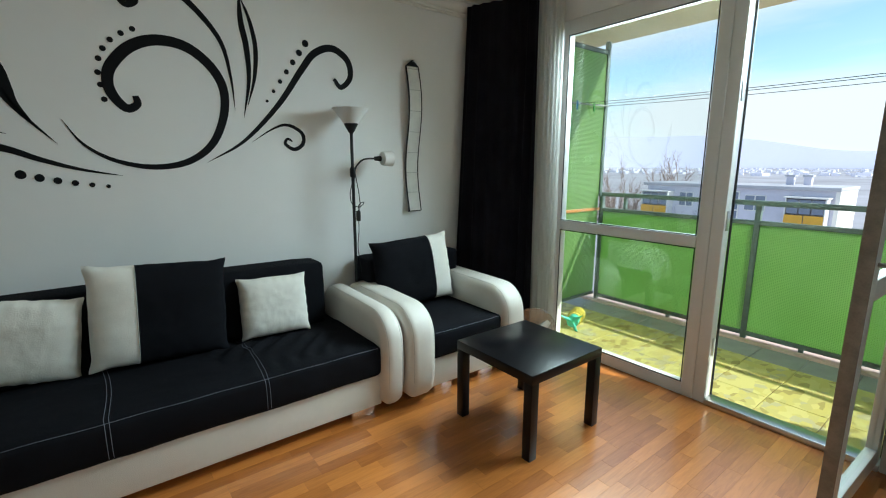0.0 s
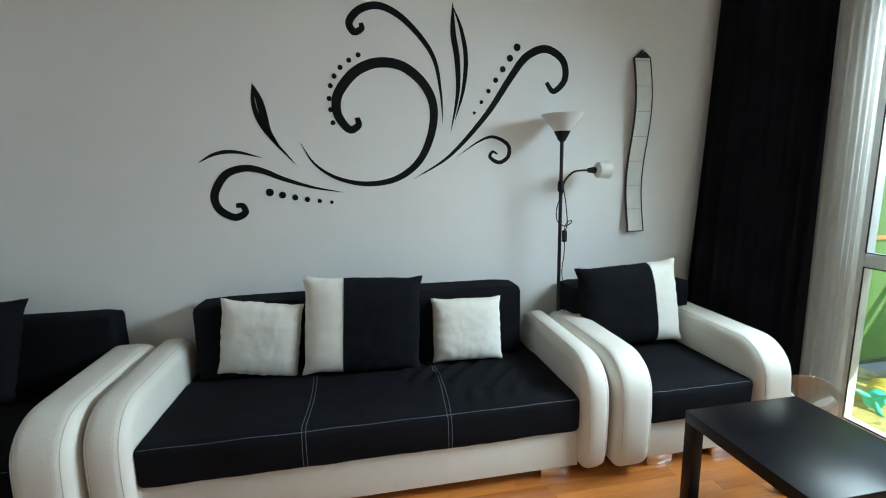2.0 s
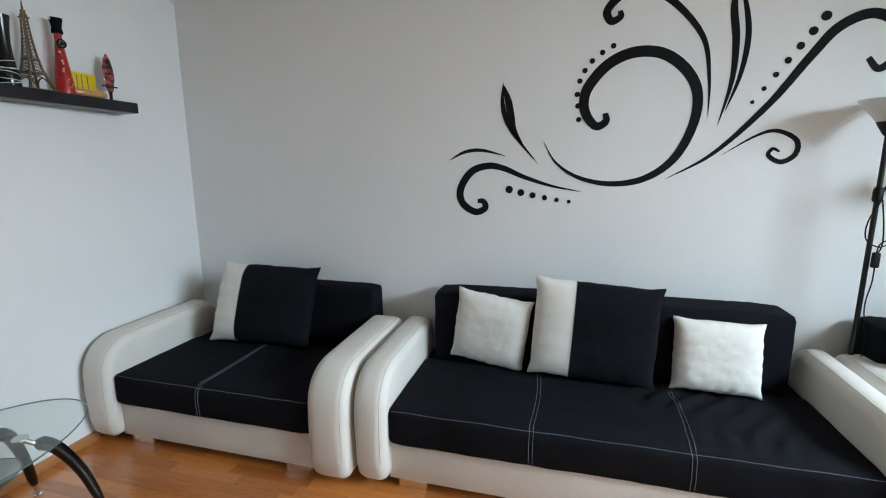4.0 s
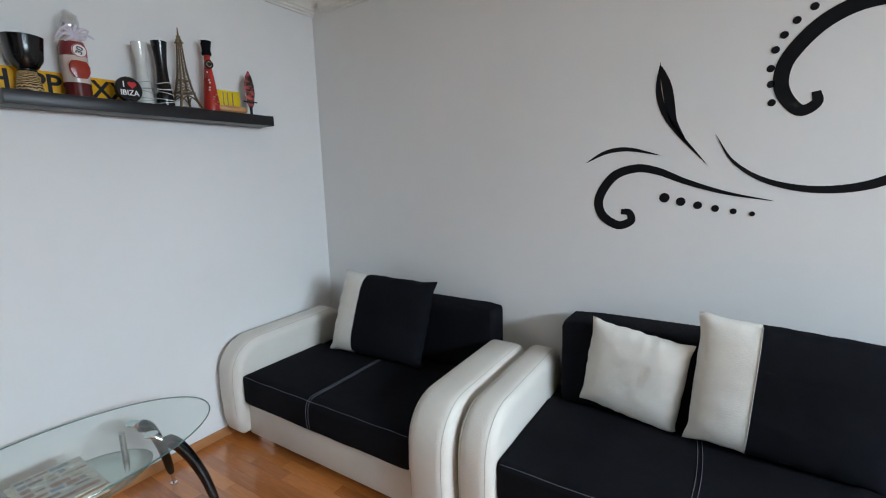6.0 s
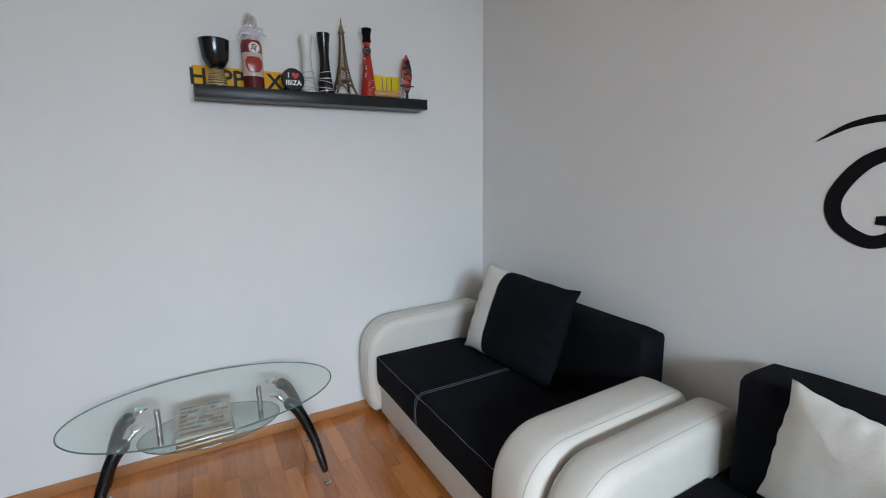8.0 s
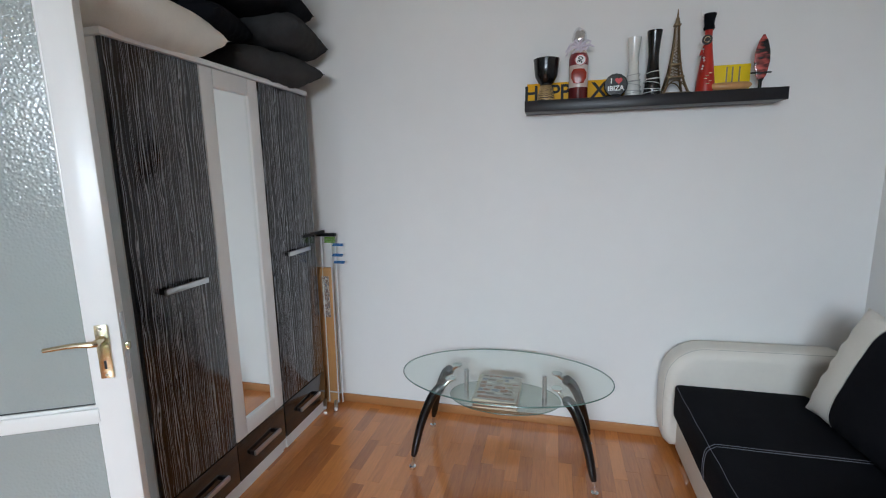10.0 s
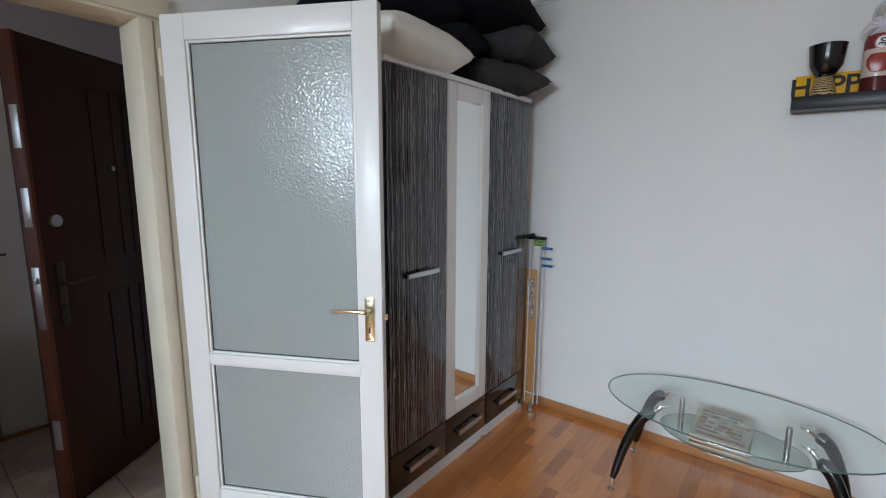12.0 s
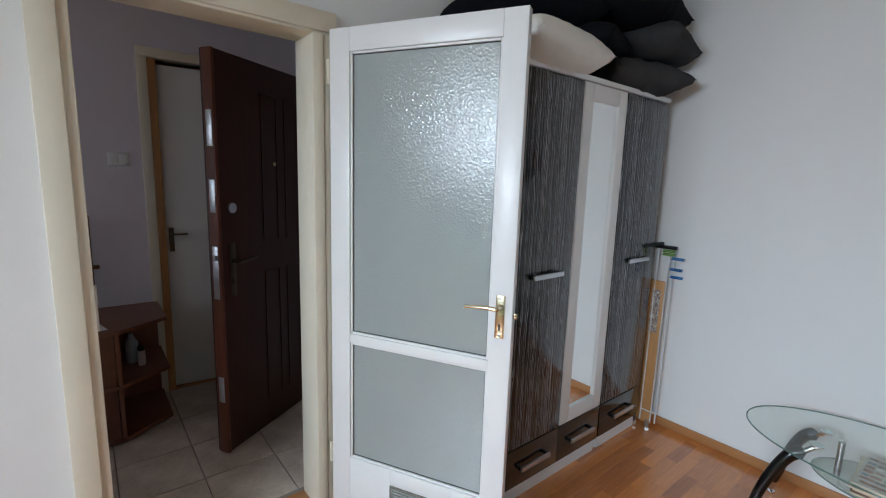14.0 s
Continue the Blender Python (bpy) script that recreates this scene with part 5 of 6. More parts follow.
def dots(x0, z0, x1, z1, bend, r0, r1, count):
    for k in range(count):
        t = k / (count - 1)
        s = 4 * t * (1 - t)
        x, z = x0 + (x1 - x0) * t + bend[0] * s, z0 + (z1 - z0) * t + bend[1] * s
        r = r0 + (r1 - r0) * t
        part("dot", tube([(x, 0, z), (x, -0.0015, z)], r, 20), DECAL, decal)


for x, z in ((2.694, 2.091), (2.643, 2.063), (2.595, 2.025), (2.561, 1.98), (2.538, 1.93), (2.528, 1.864), (2.533, 1.806), (2.541, 1.737)):
    part("dot", tube([(x, 0, z), (x, -0.0015, z)], 0.0135, 20), DECAL, decal)
dots(3.597, 2.157, 3.340, 1.793, (0.0, 0.0), 0.021, 0.009, 7)
dots(2.183, 1.369, 2.510, 1.306, (0.0, -0.006), 0.021, 0.010, 6)

# ---- hanging pocket strip ----
strip = thing("pocket_strip", 4.40, YS, 0, label="long white hanging pocket strip with black edges", category="wall hanging")


def sway(z):
    return 0.026 * math.sin((2.12 - z) * 6.3) + 0.008 * math.sin((2.12 - z) * 2.1)


NP = 40
for nm, x0, x1, mat, y in (("pocket_sheet", -0.052, 0.052, POCKET, -0.012), ("black_edge", -0.060, -0.050, BLACK_PLASTIC, -0.016), ("black_edge", 0.052, 0.057, BLACK_PLASTIC, -0.016)):
    bm = bmesh.new()
    rows = []
    for i in range(NP + 1):
        z = 2.125 - 1.06 * i / NP
        yy = y - 0.016 - 0.8 * sway(z)
        rows.append([bm.verts.new((x + (0.35 * sway(z)), yy + dy, z)) for x, dy in ((x0, 0), (x1, 0), (x1, 0.006), (x0, 0.006))])
    for a, b in zip(rows, rows[1:]):
        for k in range(4):
            bm.faces.new((a[k], a[(k + 1) % 4], b[(k + 1) % 4], b[k]))
    bm.faces.new(rows[0])
    bm.faces.new(rows[-1][::-1])
    part(nm, bm, mat, strip)
for i in range(7):
    z = 2.11 - i * 0.15
    part("pocket_hem", boxes((-0.05 + 0.35 * sway(z), 0.052 + 0.35 * sway(z), -0.031 - 0.8 * sway(z), -0.028 - 0.8 * sway(z), z - 0.004, z), bevel=0.0008), material("grey_hem", (0.42, 0.42, 0.40), 0.8), strip)
part("bottom_hem", boxes((-0.06, 0.055, -0.030 - 0.8 * sway(1.065), -0.024 - 0.8 * sway(1.065), 1.062, 1.068)), BLACK_PLASTIC, strip)
bm = bmesh.new()
tri = [[bm.verts.new((x, y, z)) for x, z in ((-0.058, 2.126), (0.056, 2.126), (0.006, 2.168), (-0.006, 2.168))] for y in (-0.034, -0.024)]
bm.faces.new(tri[0])
bm.faces.new(tri[1][::-1])
for k in range(4):
    bm.faces.new((tri[0][k], tri[0][(k + 1) % 4], tri[1][(k + 1) % 4], tri[1][k]))
part("hanger_flap", bm, BLACK_PLASTIC, strip)
part("nail", tube([(0, 0, 2.155), (0, -0.05, 2.158)], 0.003, 8), BRUSHED, strip)

# ---- curtains ----
def curtain(name, path, z0, z1, folds, amp, mat, label, flare=0.0):
    """Hanging cloth along a floor path of (x, y), with soft folds that deepen downwards."""
    ob = thing(name, label=label, category="curtain")
    pts = [Vector((x, y, 0)) for x, y in path]
    fine = curve(pts, 60 // (len(pts) - 1))
    n = len(fine)
    bm = bmesh.new()
    rows = []
    zn = 26
    for j in range(zn + 1):
        t = j / zn
        z = z1 + (z0 - z1) * t
        row = []
        for i, p in enumerate(fine):
            s = i / (n - 1)
            d = (fine[min(i + 1, n - 1)] - fine[max(i - 1, 0)]).normalized()
            nrm = Vector((-d.y, d.x, 0))
            a = amp * (0.55 + 0.45 * t)
            off = a * math.sin(s * folds * 2 * math.pi + 0.8 * math.sin(3 * t + s * 5)) + a * 0.4 * math.sin(s * folds * 5.1 + 2 * t)
            q = p + nrm * off + Vector((-flare * t * (1 - s), 0, 0))
            row.append(bm.verts.new((q.x, q.y, z + 0.006 * math.sin(s * folds * 6.2) * (j == zn))))
        rows.append(row)
    for a, b in zip(rows, rows[1:]):
        for i in range(n - 1):
            bm.faces.new((a[i], a[i + 1], b[i + 1], b[i]))
    bmesh.ops.solidify(bm, geom=bm.faces, thickness=0.002)
    part("cloth", bm, mat, ob, sharp=60)
    return ob


curtain("blackout_curtain", [(4.89, 3.54), (4.96, 3.35), (5.06, 3.15), (5.10, 2.99)], 0.03, ZC - 0.035, 7, 0.022, CURTAIN_BLACK, "heavy black curtain drawn aside to the wall", 0.15)
curtain("sheer_curtain", [(5.13, 3.02), (5.14, 2.93), (5.145, 2.86), (5.15, 2.80)], 0.04, ZC - 0.035, 6, 0.014, SHEER, "white sheer curtain gathered beside the window")
curtain("blackout_curtain", [(4.97, 0.83), (5.03, 0.70), (5.06, 0.5), (5.08, 0.25)], 0.03, ZC - 0.035, 6, 0.022, CURTAIN_BLACK, "heavy black curtain hanging behind the open balcony door")
crail = thing("curtain_rail", 0, 0, 0, label="white double curtain rail under the ceiling", category="curtain rail")
part("track", boxes((5.04, 5.17, 0.22, 3.50, ZC - 0.032, ZC), bevel=0.004), GLOSS_WHITE, crail)

# ---- clear plastic floor fan behind the armchair ----
fan = thing("plastic_fan_disc", 4.93, 2.80, 0.0, -30, label="round clear plastic fan housing standing behind the armchair", category="fan")
CLEAR = glass("clear_plastic", (0.93, 0.95, 0.93), thin=0.80)
part("disc", tube([(0, 0.0, 0.19), (0, 0.012, 0.19)], 0.175, 40), CLEAR, fan)
part("rim", tube([(0.178 * math.cos(2 * math.pi * k / 40), 0.006, 0.19 + 0.178 * math.sin(2 * math.pi * k / 40)) for k in range(41)], 0.008, 8), CLEAR, fan)
part("blade_hub", tube([(0, -0.02, 0.19), (0, 0.03, 0.19)], 0.022, 16), BRUSHED, fan)
for k in range(3):
    a = k * 2.094 + 0.4
    part("blade", tube([(0.03 * math.cos(a), -0.008, 0.19 + 0.03 * math.sin(a)), (0.09 * math.cos(a), -0.012, 0.19 + 0.09 * math.sin(a)), (0.145 * math.cos(a + 0.15), -0.010, 0.19 + 0.145 * math.sin(a + 0.15))], lambda t: 0.012 + 0.018 * math.sin(math.pi * min(0.9, t)), 8), FROST, fan)
part("stand", boxes((-0.10, 0.10, -0.07, 0.07, 0.0, 0.014), bevel=0.005), GLOSS_WHITE, fan)

# ---- wardrobes ----
def bar_handle(parent, xa, xb, z, y0):
    h = part("handle", boxes((xa, xb, y0 + 0.022, y0 + 0.034, z - 0.011, z + 0.011), bevel=0.002), BRUSHED, parent, "brushed bar handle")
    for x in (xa + 0.006, xb - 0.006):
        part("handle_foot", boxes((x - 0.006, x + 0.006, y0, y0 + 0.022, z - 0.009, z + 0.009)), BLACK_PLASTIC, h)


WF = 0.47                                   # wardrobe depth; its back stands at y = 0.21
def wardrobe(x0, x1, doors, label):
    ob = thing("wardrobe", (x0 + x1) / 2, 0.230, 0, label=label, category="wardrobe", group="wardrobes along the wall")
    hw = (x1 - x0) / 2
    part("body", boxes((-hw, -hw + 0.018, 0, WF - 0.022, 0, 1.953), (hw - 0.018, hw, 0, WF - 0.022, 0, 1.953), (-hw + 0.018, hw - 0.018, 0, 0.01, 0.07, 1.953), (-hw + 0.018, hw - 0.018, 0.01, WF - 0.03, 0.07, 0.09)), GLOSS_WHITE, ob)
    part("top_board", boxes((-hw - 0.004, hw + 0.004, 0, WF + 0.008, 1.958, 1.981), bevel=0.002), GLOSS_WHITE, ob)
    part("plinth", boxes((-hw + 0.018, hw - 0.018, WF - 0.032, WF - 0.012, 0.0, 0.068)), GLOSS_WHITE, ob)
    for a, b, kind in doors:
        xa, xb = a - (x0 + x1) / 2, b - (x0 + x1) / 2
        if kind == "mirror":
            fr = 0.072
            d = part("door", boxes((xa, xa + fr, WF - 0.02, WF + 0.004, 0.275, 1.955), (xb - fr, xb, WF - 0.02, WF + 0.004, 0.275, 1.955), (xa + fr, xb - fr, WF - 0.02, WF + 0.004, 0.275, 0.355), (xa + fr, xb - fr, WF - 0.02, WF + 0.004, 1.878, 1.955), bevel=0.006), GLOSS_WHITE, ob, "white framed mirror door")
            part("mirror", boxes((xa + fr, xb - fr, WF - 0.018, WF - 0.010, 0.355, 1.878)), MIRROR, d)
        else:
            d = part("door", boxes((xa, xb, WF - 0.02, WF, 0.275, 1.955), bevel=0.0015), STRIPED, ob, "glossy black door with fine pale vertical lines")
            bar_handle(d, (xa + xb) / 2 - 0.105, (xa + xb) / 2 + 0.105, 1.085, WF)
        dr = part("drawer_front", boxes((xa, xb, WF - 0.02, WF, 0.075, 0.268), bevel=0.0015), DARK_GLOSS, ob, "dark glossy drawer front")
        bar_handle(dr, (xa + xb) / 2 - 0.105, (xa + xb) / 2 + 0.105, 0.175, WF)
    return ob


wardrobe(0.580, 1.360, [(0.955, 1.356, "striped"), (0.584, 0.951, "mirror")], "white wardrobe with one striped black door and one mirror door")
wardrobe(0.136, 0.577, [(0.140, 0.573, "striped")], "narrow white wardrobe with a striped black door")

# ---- cushions piled on the wardrobes ----
G2 = "cushions piled on the wardrobes"


def flat(x, y, z, rz, tx=0, ty=0):
    return pose(x, y, z) @ pose(0, 0, 0, tx, ty, rz) @ pose(0, -0.22, 0, -90, 0, 0)


cushion("cushion", 0.58, 0.47, 0.20, flat(1.15, 0.55, 2.062, 4), CUSHION_WHITE, "white cushion lying on the wardrobe", group=G2, seed=21)
cushion("cushion", 0.56, 0.48, 0.17, flat(0.40, 0.54, 2.052, -14), CUSHION_GREY, "charcoal cushion lying on the wardrobe", group=G2, seed=24, rough=0.014)
cushion("cushion", 0.50, 0.46, 0.19, flat(0.30, 0.61, 2.222, 12, 3, 0), CUSHION_GREY, "charcoal cushion lying on another cushion", group=G2, seed=27, rough=0.014)
cushion("cushion", 0.66, 0.52, 0.24, flat(0.50, 0.54, 2.382, 10, 3, -3), FABRIC, "large black cushion on top of the pile", group=G2, seed=30)
cushion("cushion", 0.60, 0.50, 0.22, flat(1.12, 0.43, 2.262, -4, 0, 3), FABRIC, "black cushion lying on the white cushion", group=G2, seed=33)
cushion("cushion", 0.50, 0.44, 0.14, flat(0.78, 0.53, 2.167, 20, 2, 4), FABRIC, "black cushion wedged in the pile", group=G2, seed=36)

# ---- corner beside the wardrobe ----
board = thing("leaning_board", 0.045, 0.690, 0.0, label="narrow wooden board with a printed label leaning in the corner", category="board")
part("board", boxes((-0.012, 0.012, -0.058, 0.058, 0.002, 0.925), bevel=0.002), PINE, board)
part("printed_label", boxes((0.012, 0.0132, -0.010, 0.040, 0.60, 0.87)), printed("printed_label", 30), board)
rack = thing("drying_rack", 0.07, 0.735, 0.0, label="folded white wire drying rack with coloured pegs", category="drying rack")
RODW = material("white_coated_wire", (0.72, 0.73, 0.74), 0.35)
for y, dx in ((-0.045, 0.0), (0.02, 0.0), (0.045, -0.01)):
    part("wire", tube([(dx, y, 0.02), (dx - 0.02, y, 1.12)], 0.004, 8), RODW, rack)
part("cross_wire", tube([(0.0, -0.045, 0.09), (0.0, 0.045, 0.09)], 0.004, 8), RODW, rack)
part("top_bar", boxes((-0.04, -0.012, -0.075, 0.055, 1.125, 1.145), bevel=0.004), BLACK_PLASTIC, rack, "black top bar")
part("top_bar", boxes((-0.04, 0.20, -0.045, -0.025, 1.145, 1.163), bevel=0.004), BLACK_PLASTIC, rack, "black top bar")
for y in (-0.06, 0.02):
    part("foot", tube([(-0.02, y - 0.03, 0.016), (0.08, y + 0.02, 0.016)], 0.013, 10), BRUSHED, rack)
PEG_G, PEG_B = material("green_peg", (0.16, 0.34, 0.05), 0.45), material("blue_peg", (0.02, 0.16, 0.42), 0.45)
for i, (y, z, mt) in enumerate(((0.02, 1.115, PEG_G), (0.02, 1.095, PEG_G), (0.075, 1.075, PEG_B), (0.07, 1.010, PEG_B), (0.078, 0.965, PEG_B))):
    pg = thing("clothes_peg", 0.06, 0.735 + y, z, label="coloured plastic peg clipped on the drying rack", category="clothes peg", group="pegs on the drying rack")
    part("body", boxes((-0.006, 0.006, -0.038, 0.034, -0.008, -0.001), (-0.006, 0.006, -0.034, 0.036, 0.001, 0.008), bevel=0.002), mt, pg)

# ---- wall shelf and what stands on it ----
SX, SZ = 0.0, 1.857
shelf = thing("wall_shelf", 0, 0, 0, label="long black-brown floating wall shelf", category="shelf")
part("board", boxes((0.001, 0.150, 1.952, 3.124, SZ - 0.055, SZ), bevel=0.002), SHELF_FOIL, shelf)


def on_shelf(name, y, x, label, category, rz=90):
    return thing(name, x + SX, y, SZ, rz, label=label, category=category)


YPLATE = material("yellow_sign_plate", (0.78, 0.40, 0.006), 0.5, vary=0.06, spec=0.25)
plate = thing("yellow_sign", 0.012, 0, SZ, label="yellow plate with black capital letters behind the ornaments", category="sign")
part("plate", boxes((-0.003, 0.003, 1.955, 2.47, 0.0, 0.105), bevel=0.001), YPLATE, plate)
for ch, y in (("H", 1.978), ("P", 2.100), ("P", 2.152), ("X", 2.322), ("X", 2.395)):
    lettering(ch, 0.105, BLACK_PLASTIC, plate, pose(0.0045, y, 0.052, 90, 0, 90), "letter")
card = thing("yellow_card", 0.012, 0, SZ, label="small yellow printed card behind the ornaments", category="card")
part("card", boxes((-0.002, 0.002, 2.845, 3.01, 0.0, 0.135), bevel=0.001), material("yellow_card_print", (0.82, 0.60, 0.012), 0.5, spec=0.25), card)
for k, y in enumerate((2.905, 2.93, 2.96)):
    part("print_bar", boxes((0.0021, 0.003, y, y + 0.006, 0.05, 0.125)), DARK_EDGE, card)
part("print_patch", boxes((0.0021, 0.003, 2.85, 2.95, 0.006, 0.04)), material("red_print", (0.45, 0.06, 0.02), 0.4), card)

drum = on_shelf("goblet_drum", 2.055, 0.075, "small black goblet drum with a patterned foot", "ornament")
part("bowl", lathe([(0.026, 0.084), (0.04, 0.098), (0.056, 0.125), (0.060, 0.16), (0.064, 0.20), (0.066, 0.21), (0.061, 0.212), (0.056, 0.205), (0.05, 0.19)], 32), BLACK_LACQUER, drum)
drum_foot = material("patterned_drum_foot", (0.05, 0.03, 0.02), 0.4)
n_, l_ = drum_foot.node_tree.nodes, drum_foot.node_tree.links
w_ = n_.new("ShaderNodeTexWave")
w_.wave_type, w_.rings_direction = "RINGS", "SPHERICAL"
w_.inputs["Scale"].default_value, w_.inputs["Distortion"].default_value = 75, 5
c_ = n_.new("ShaderNodeTexCoord")
r_ = n_.new("ShaderNodeValToRGB")
r_.color_ramp.elements[0].position, r_.color_ramp.elements[1].position = 0.45, 0.55
r_.color_ramp.elements[0].color, r_.color_ramp.elements[1].color = (0.02, 0.013, 0.01, 1), (0.55, 0.38, 0.16, 1)
l_.new(c_.outputs["Object"], w_.inputs["Vector"])
l_.new(w_.outputs["Fac"], r_.inputs["Fac"])
l_.new(r_.outputs["Color"], n_["Principled BSDF"].inputs["Base Color"])
part("foot", lathe([(0.042, 0.0), (0.043, 0.02), (0.036, 0.055), (0.028, 0.084)], 28), drum_foot, drum)
part("band", lathe([(0.0285, 0.080), (0.031, 0.083), (0.031, 0.09), (0.0275, 0.093)], 28), BLACK_LACQUER, drum)

gift = on_shelf("gift_bottle", 2.215, 0.075, "bottle with a red apple print wrapped in clear foil", "bottle")
part("body", lathe([(0.045, 0.0), (0.047, 0.008), (0.047, 0.20), (0.040, 0.225), (0.022, 0.245), (0.018, 0.26)], 32), material("pale_gift_label", (0.62, 0.52, 0.46), 0.25, vary=0.15, scale=20), gift)
part("dark_base", lathe([(0.0475, 0.004), (0.0475, 0.058)], 32), material("dark_red_liquid", (0.10, 0.015, 0.015), 0.15), gift)
part("red_top", lathe([(0.0475, 0.165), (0.0478, 0.20), (0.041, 0.222)], 32), material("crimson_band", (0.20, 0.03, 0.035), 0.3), gift)
ap = bmesh.new()
lathe([(0.004, -0.038), (0.024, -0.035), (0.036, -0.012), (0.037, 0.012), (0.026, 0.032), (0.008, 0.034), (0.003, 0.028)], 24, bm=ap)
for v in ap.verts:
    v.co = Vector((v.co.x, -0.046 + v.co.y * 0.16, v.co.z + 0.112))
part("apple_print", ap, material("apple_red", (0.30, 0.03, 0.015), 0.25, vary=0.3, scale=30), gift)
badge = part("badge", tube([(0.006, -0.0475, 0.185), (0.006, -0.0505, 0.185)], 0.027, 24), GLOSS_WHITE, gift, "round white badge")
part("badge_ring", tube([(0.006 + 0.025 * math.cos(2 * math.pi * k / 24), -0.051, 0.185 + 0.025 * math.sin(2 * math.pi * k / 24)) for k in range(25)], 0.0016, 5), material("red_ring", (0.5, 0.03, 0.03), 0.4), badge)
lettering("30", 0.032, BLACK_PLASTIC, badge, pose(0.006, -0.0512, 0.185, 90, 0, 0) @ pose(0, 0, 0, 0, 0, 75))
FOIL = glass("crinkled_clear_foil", (0.95, 0.95, 0.97), thin=0.62)
bm = bmesh.new()
bmesh.ops.create_icosphere(bm, subdivisions=3, radius=0.042, matrix=Matrix.Translation((0, 0, 0.295)) @ Matrix.Diagonal((0.85, 0.85, 1.3, 1)))
for v in bm.verts:
    v.co += v.co.normalized() * 0.012 * noise.noise(v.co * 60)
part("foil_top", bm, FOIL, gift)
for k in range(9):
    a = k * 0.7
    part("ribbon", tube(curve([(0, -0.02, 0.25), (0.04 * math.cos(a), -0.04, 0.255 + 0.03 * math.sin(a)), (0.07 * math.cos(a), -0.035, 0.245 + 0.035 * math.sin(a * 1.3))], 4), lambda t: 0.009 - 0.006 * t, 6), material("lilac_ribbon", (0.62, 0.58, 0.66), 0.4), gift)

disc = on_shelf("souvenir_disc", 2.392, 0.115, "round black souvenir sign with white words", "souvenir")
part("disc", tube([(0, 0.012, 0.056), (0, 0.0, 0.056), (0, -0.004, 0.056)], lambda t: 0.055 - 0.004 * (t > 0.7), 36), BLACK_LACQUER, disc)
part("stand", boxes((-0.02, 0.02, -0.02, 0.03, 0.0, 0.012), bevel=0.003), BLACK_PLASTIC, disc)
lettering("IBIZA", 0.032, GLOSS_WHITE, disc, pose(0, -0.0048, 0.040, 90, 0, 0))
lettering("I", 0.034, GLOSS_WHITE, disc, pose(-0.022, -0.0048, 0.075, 90, 0, 0))
bm = bmesh.new()
rings = [[bm.verts.new((0.012 + 0.0011 * 16 * math.sin(a) ** 3, y, 0.076 + 0.0011 * (13 * math.cos(a) - 5 * math.cos(2 * a) - 2 * math.cos(3 * a) - math.cos(4 * a)))) for a in [2 * math.pi * k / 28 for k in range(28)]] for y in (-0.0035, -0.0062)]
hub = bm.verts.new((0.012, -0.0066, 0.075))
for k in range(28):
    bm.faces.new((rings[0][k], rings[0][(k + 1) % 28], rings[1][(k + 1) % 28], rings[1][k]))
    bm.faces.new((rings[1][k], rings[1][(k + 1) % 28], hub))
bmesh.ops.recalc_face_normals(bm, faces=bm.faces)
part("heart", bm, material("red_heart", (0.60, 0.03, 0.03), 0.35), disc)

VASE = [(0.034, 0.0), (0.037, 0.01), (0.032, 0.06), (0.024, 0.13), (0.022, 0.18), (0.026, 0.235), (0.032, 0.285), (0.029, 0.286), (0.02, 0.22)]
v1 = on_shelf("tall_vase", 2.475, 0.075, "tall slim white glass vase with fine lines", "vase")
part("body", lathe([(r, z * 0.98) for r, z in VASE], 32), material("white_glossy_vase", (0.66, 0.67, 0.64), 0.15, coat=0.4), v1)
v2 = on_shelf("tall_vase", 2.565, 0.075, "tall slim black glass vase with white swirls", "vase")
part("body", lathe([(r * 1.08, z * 1.06) for r, z in VASE], 32), BLACK_LACQUER, v2)
for vv, mt, base in ((v1, material("grey_glass_line", (0.30, 0.33, 0.32), 0.3), 0.98), (v2, GLOSS_WHITE, 1.06)):
    for z, t in ((0.018, 0.006), (0.032, -0.005), (0.055, 0.008), (0.072, -0.004), (0.082, 0.01), (0.103, 0.005)):
        r = 0.0385 - 0.115 * z * 0.8
        part("swirl", tube([((r + 0.002) * 1.06 * math.cos(a), (r + 0.002) * 1.06 * math.sin(a), z * base + t * math.sin(a + z * 80)) for a in [2 * math.pi * k / 24 for k in range(25)]], 0.0016, 5), mt, vv)

# lattice tower
tower = on_shelf("lattice_tower", 2.662, 0.075, "bronze lattice tower souvenir", "souvenir")
BRONZE = material("aged_bronze", (0.20, 0.145, 0.08), 0.42, 0.7, vary=0.25, scale=40)
def half_width(z):
    return 0.050 * math.exp(-z * 8.2) + 0.0045


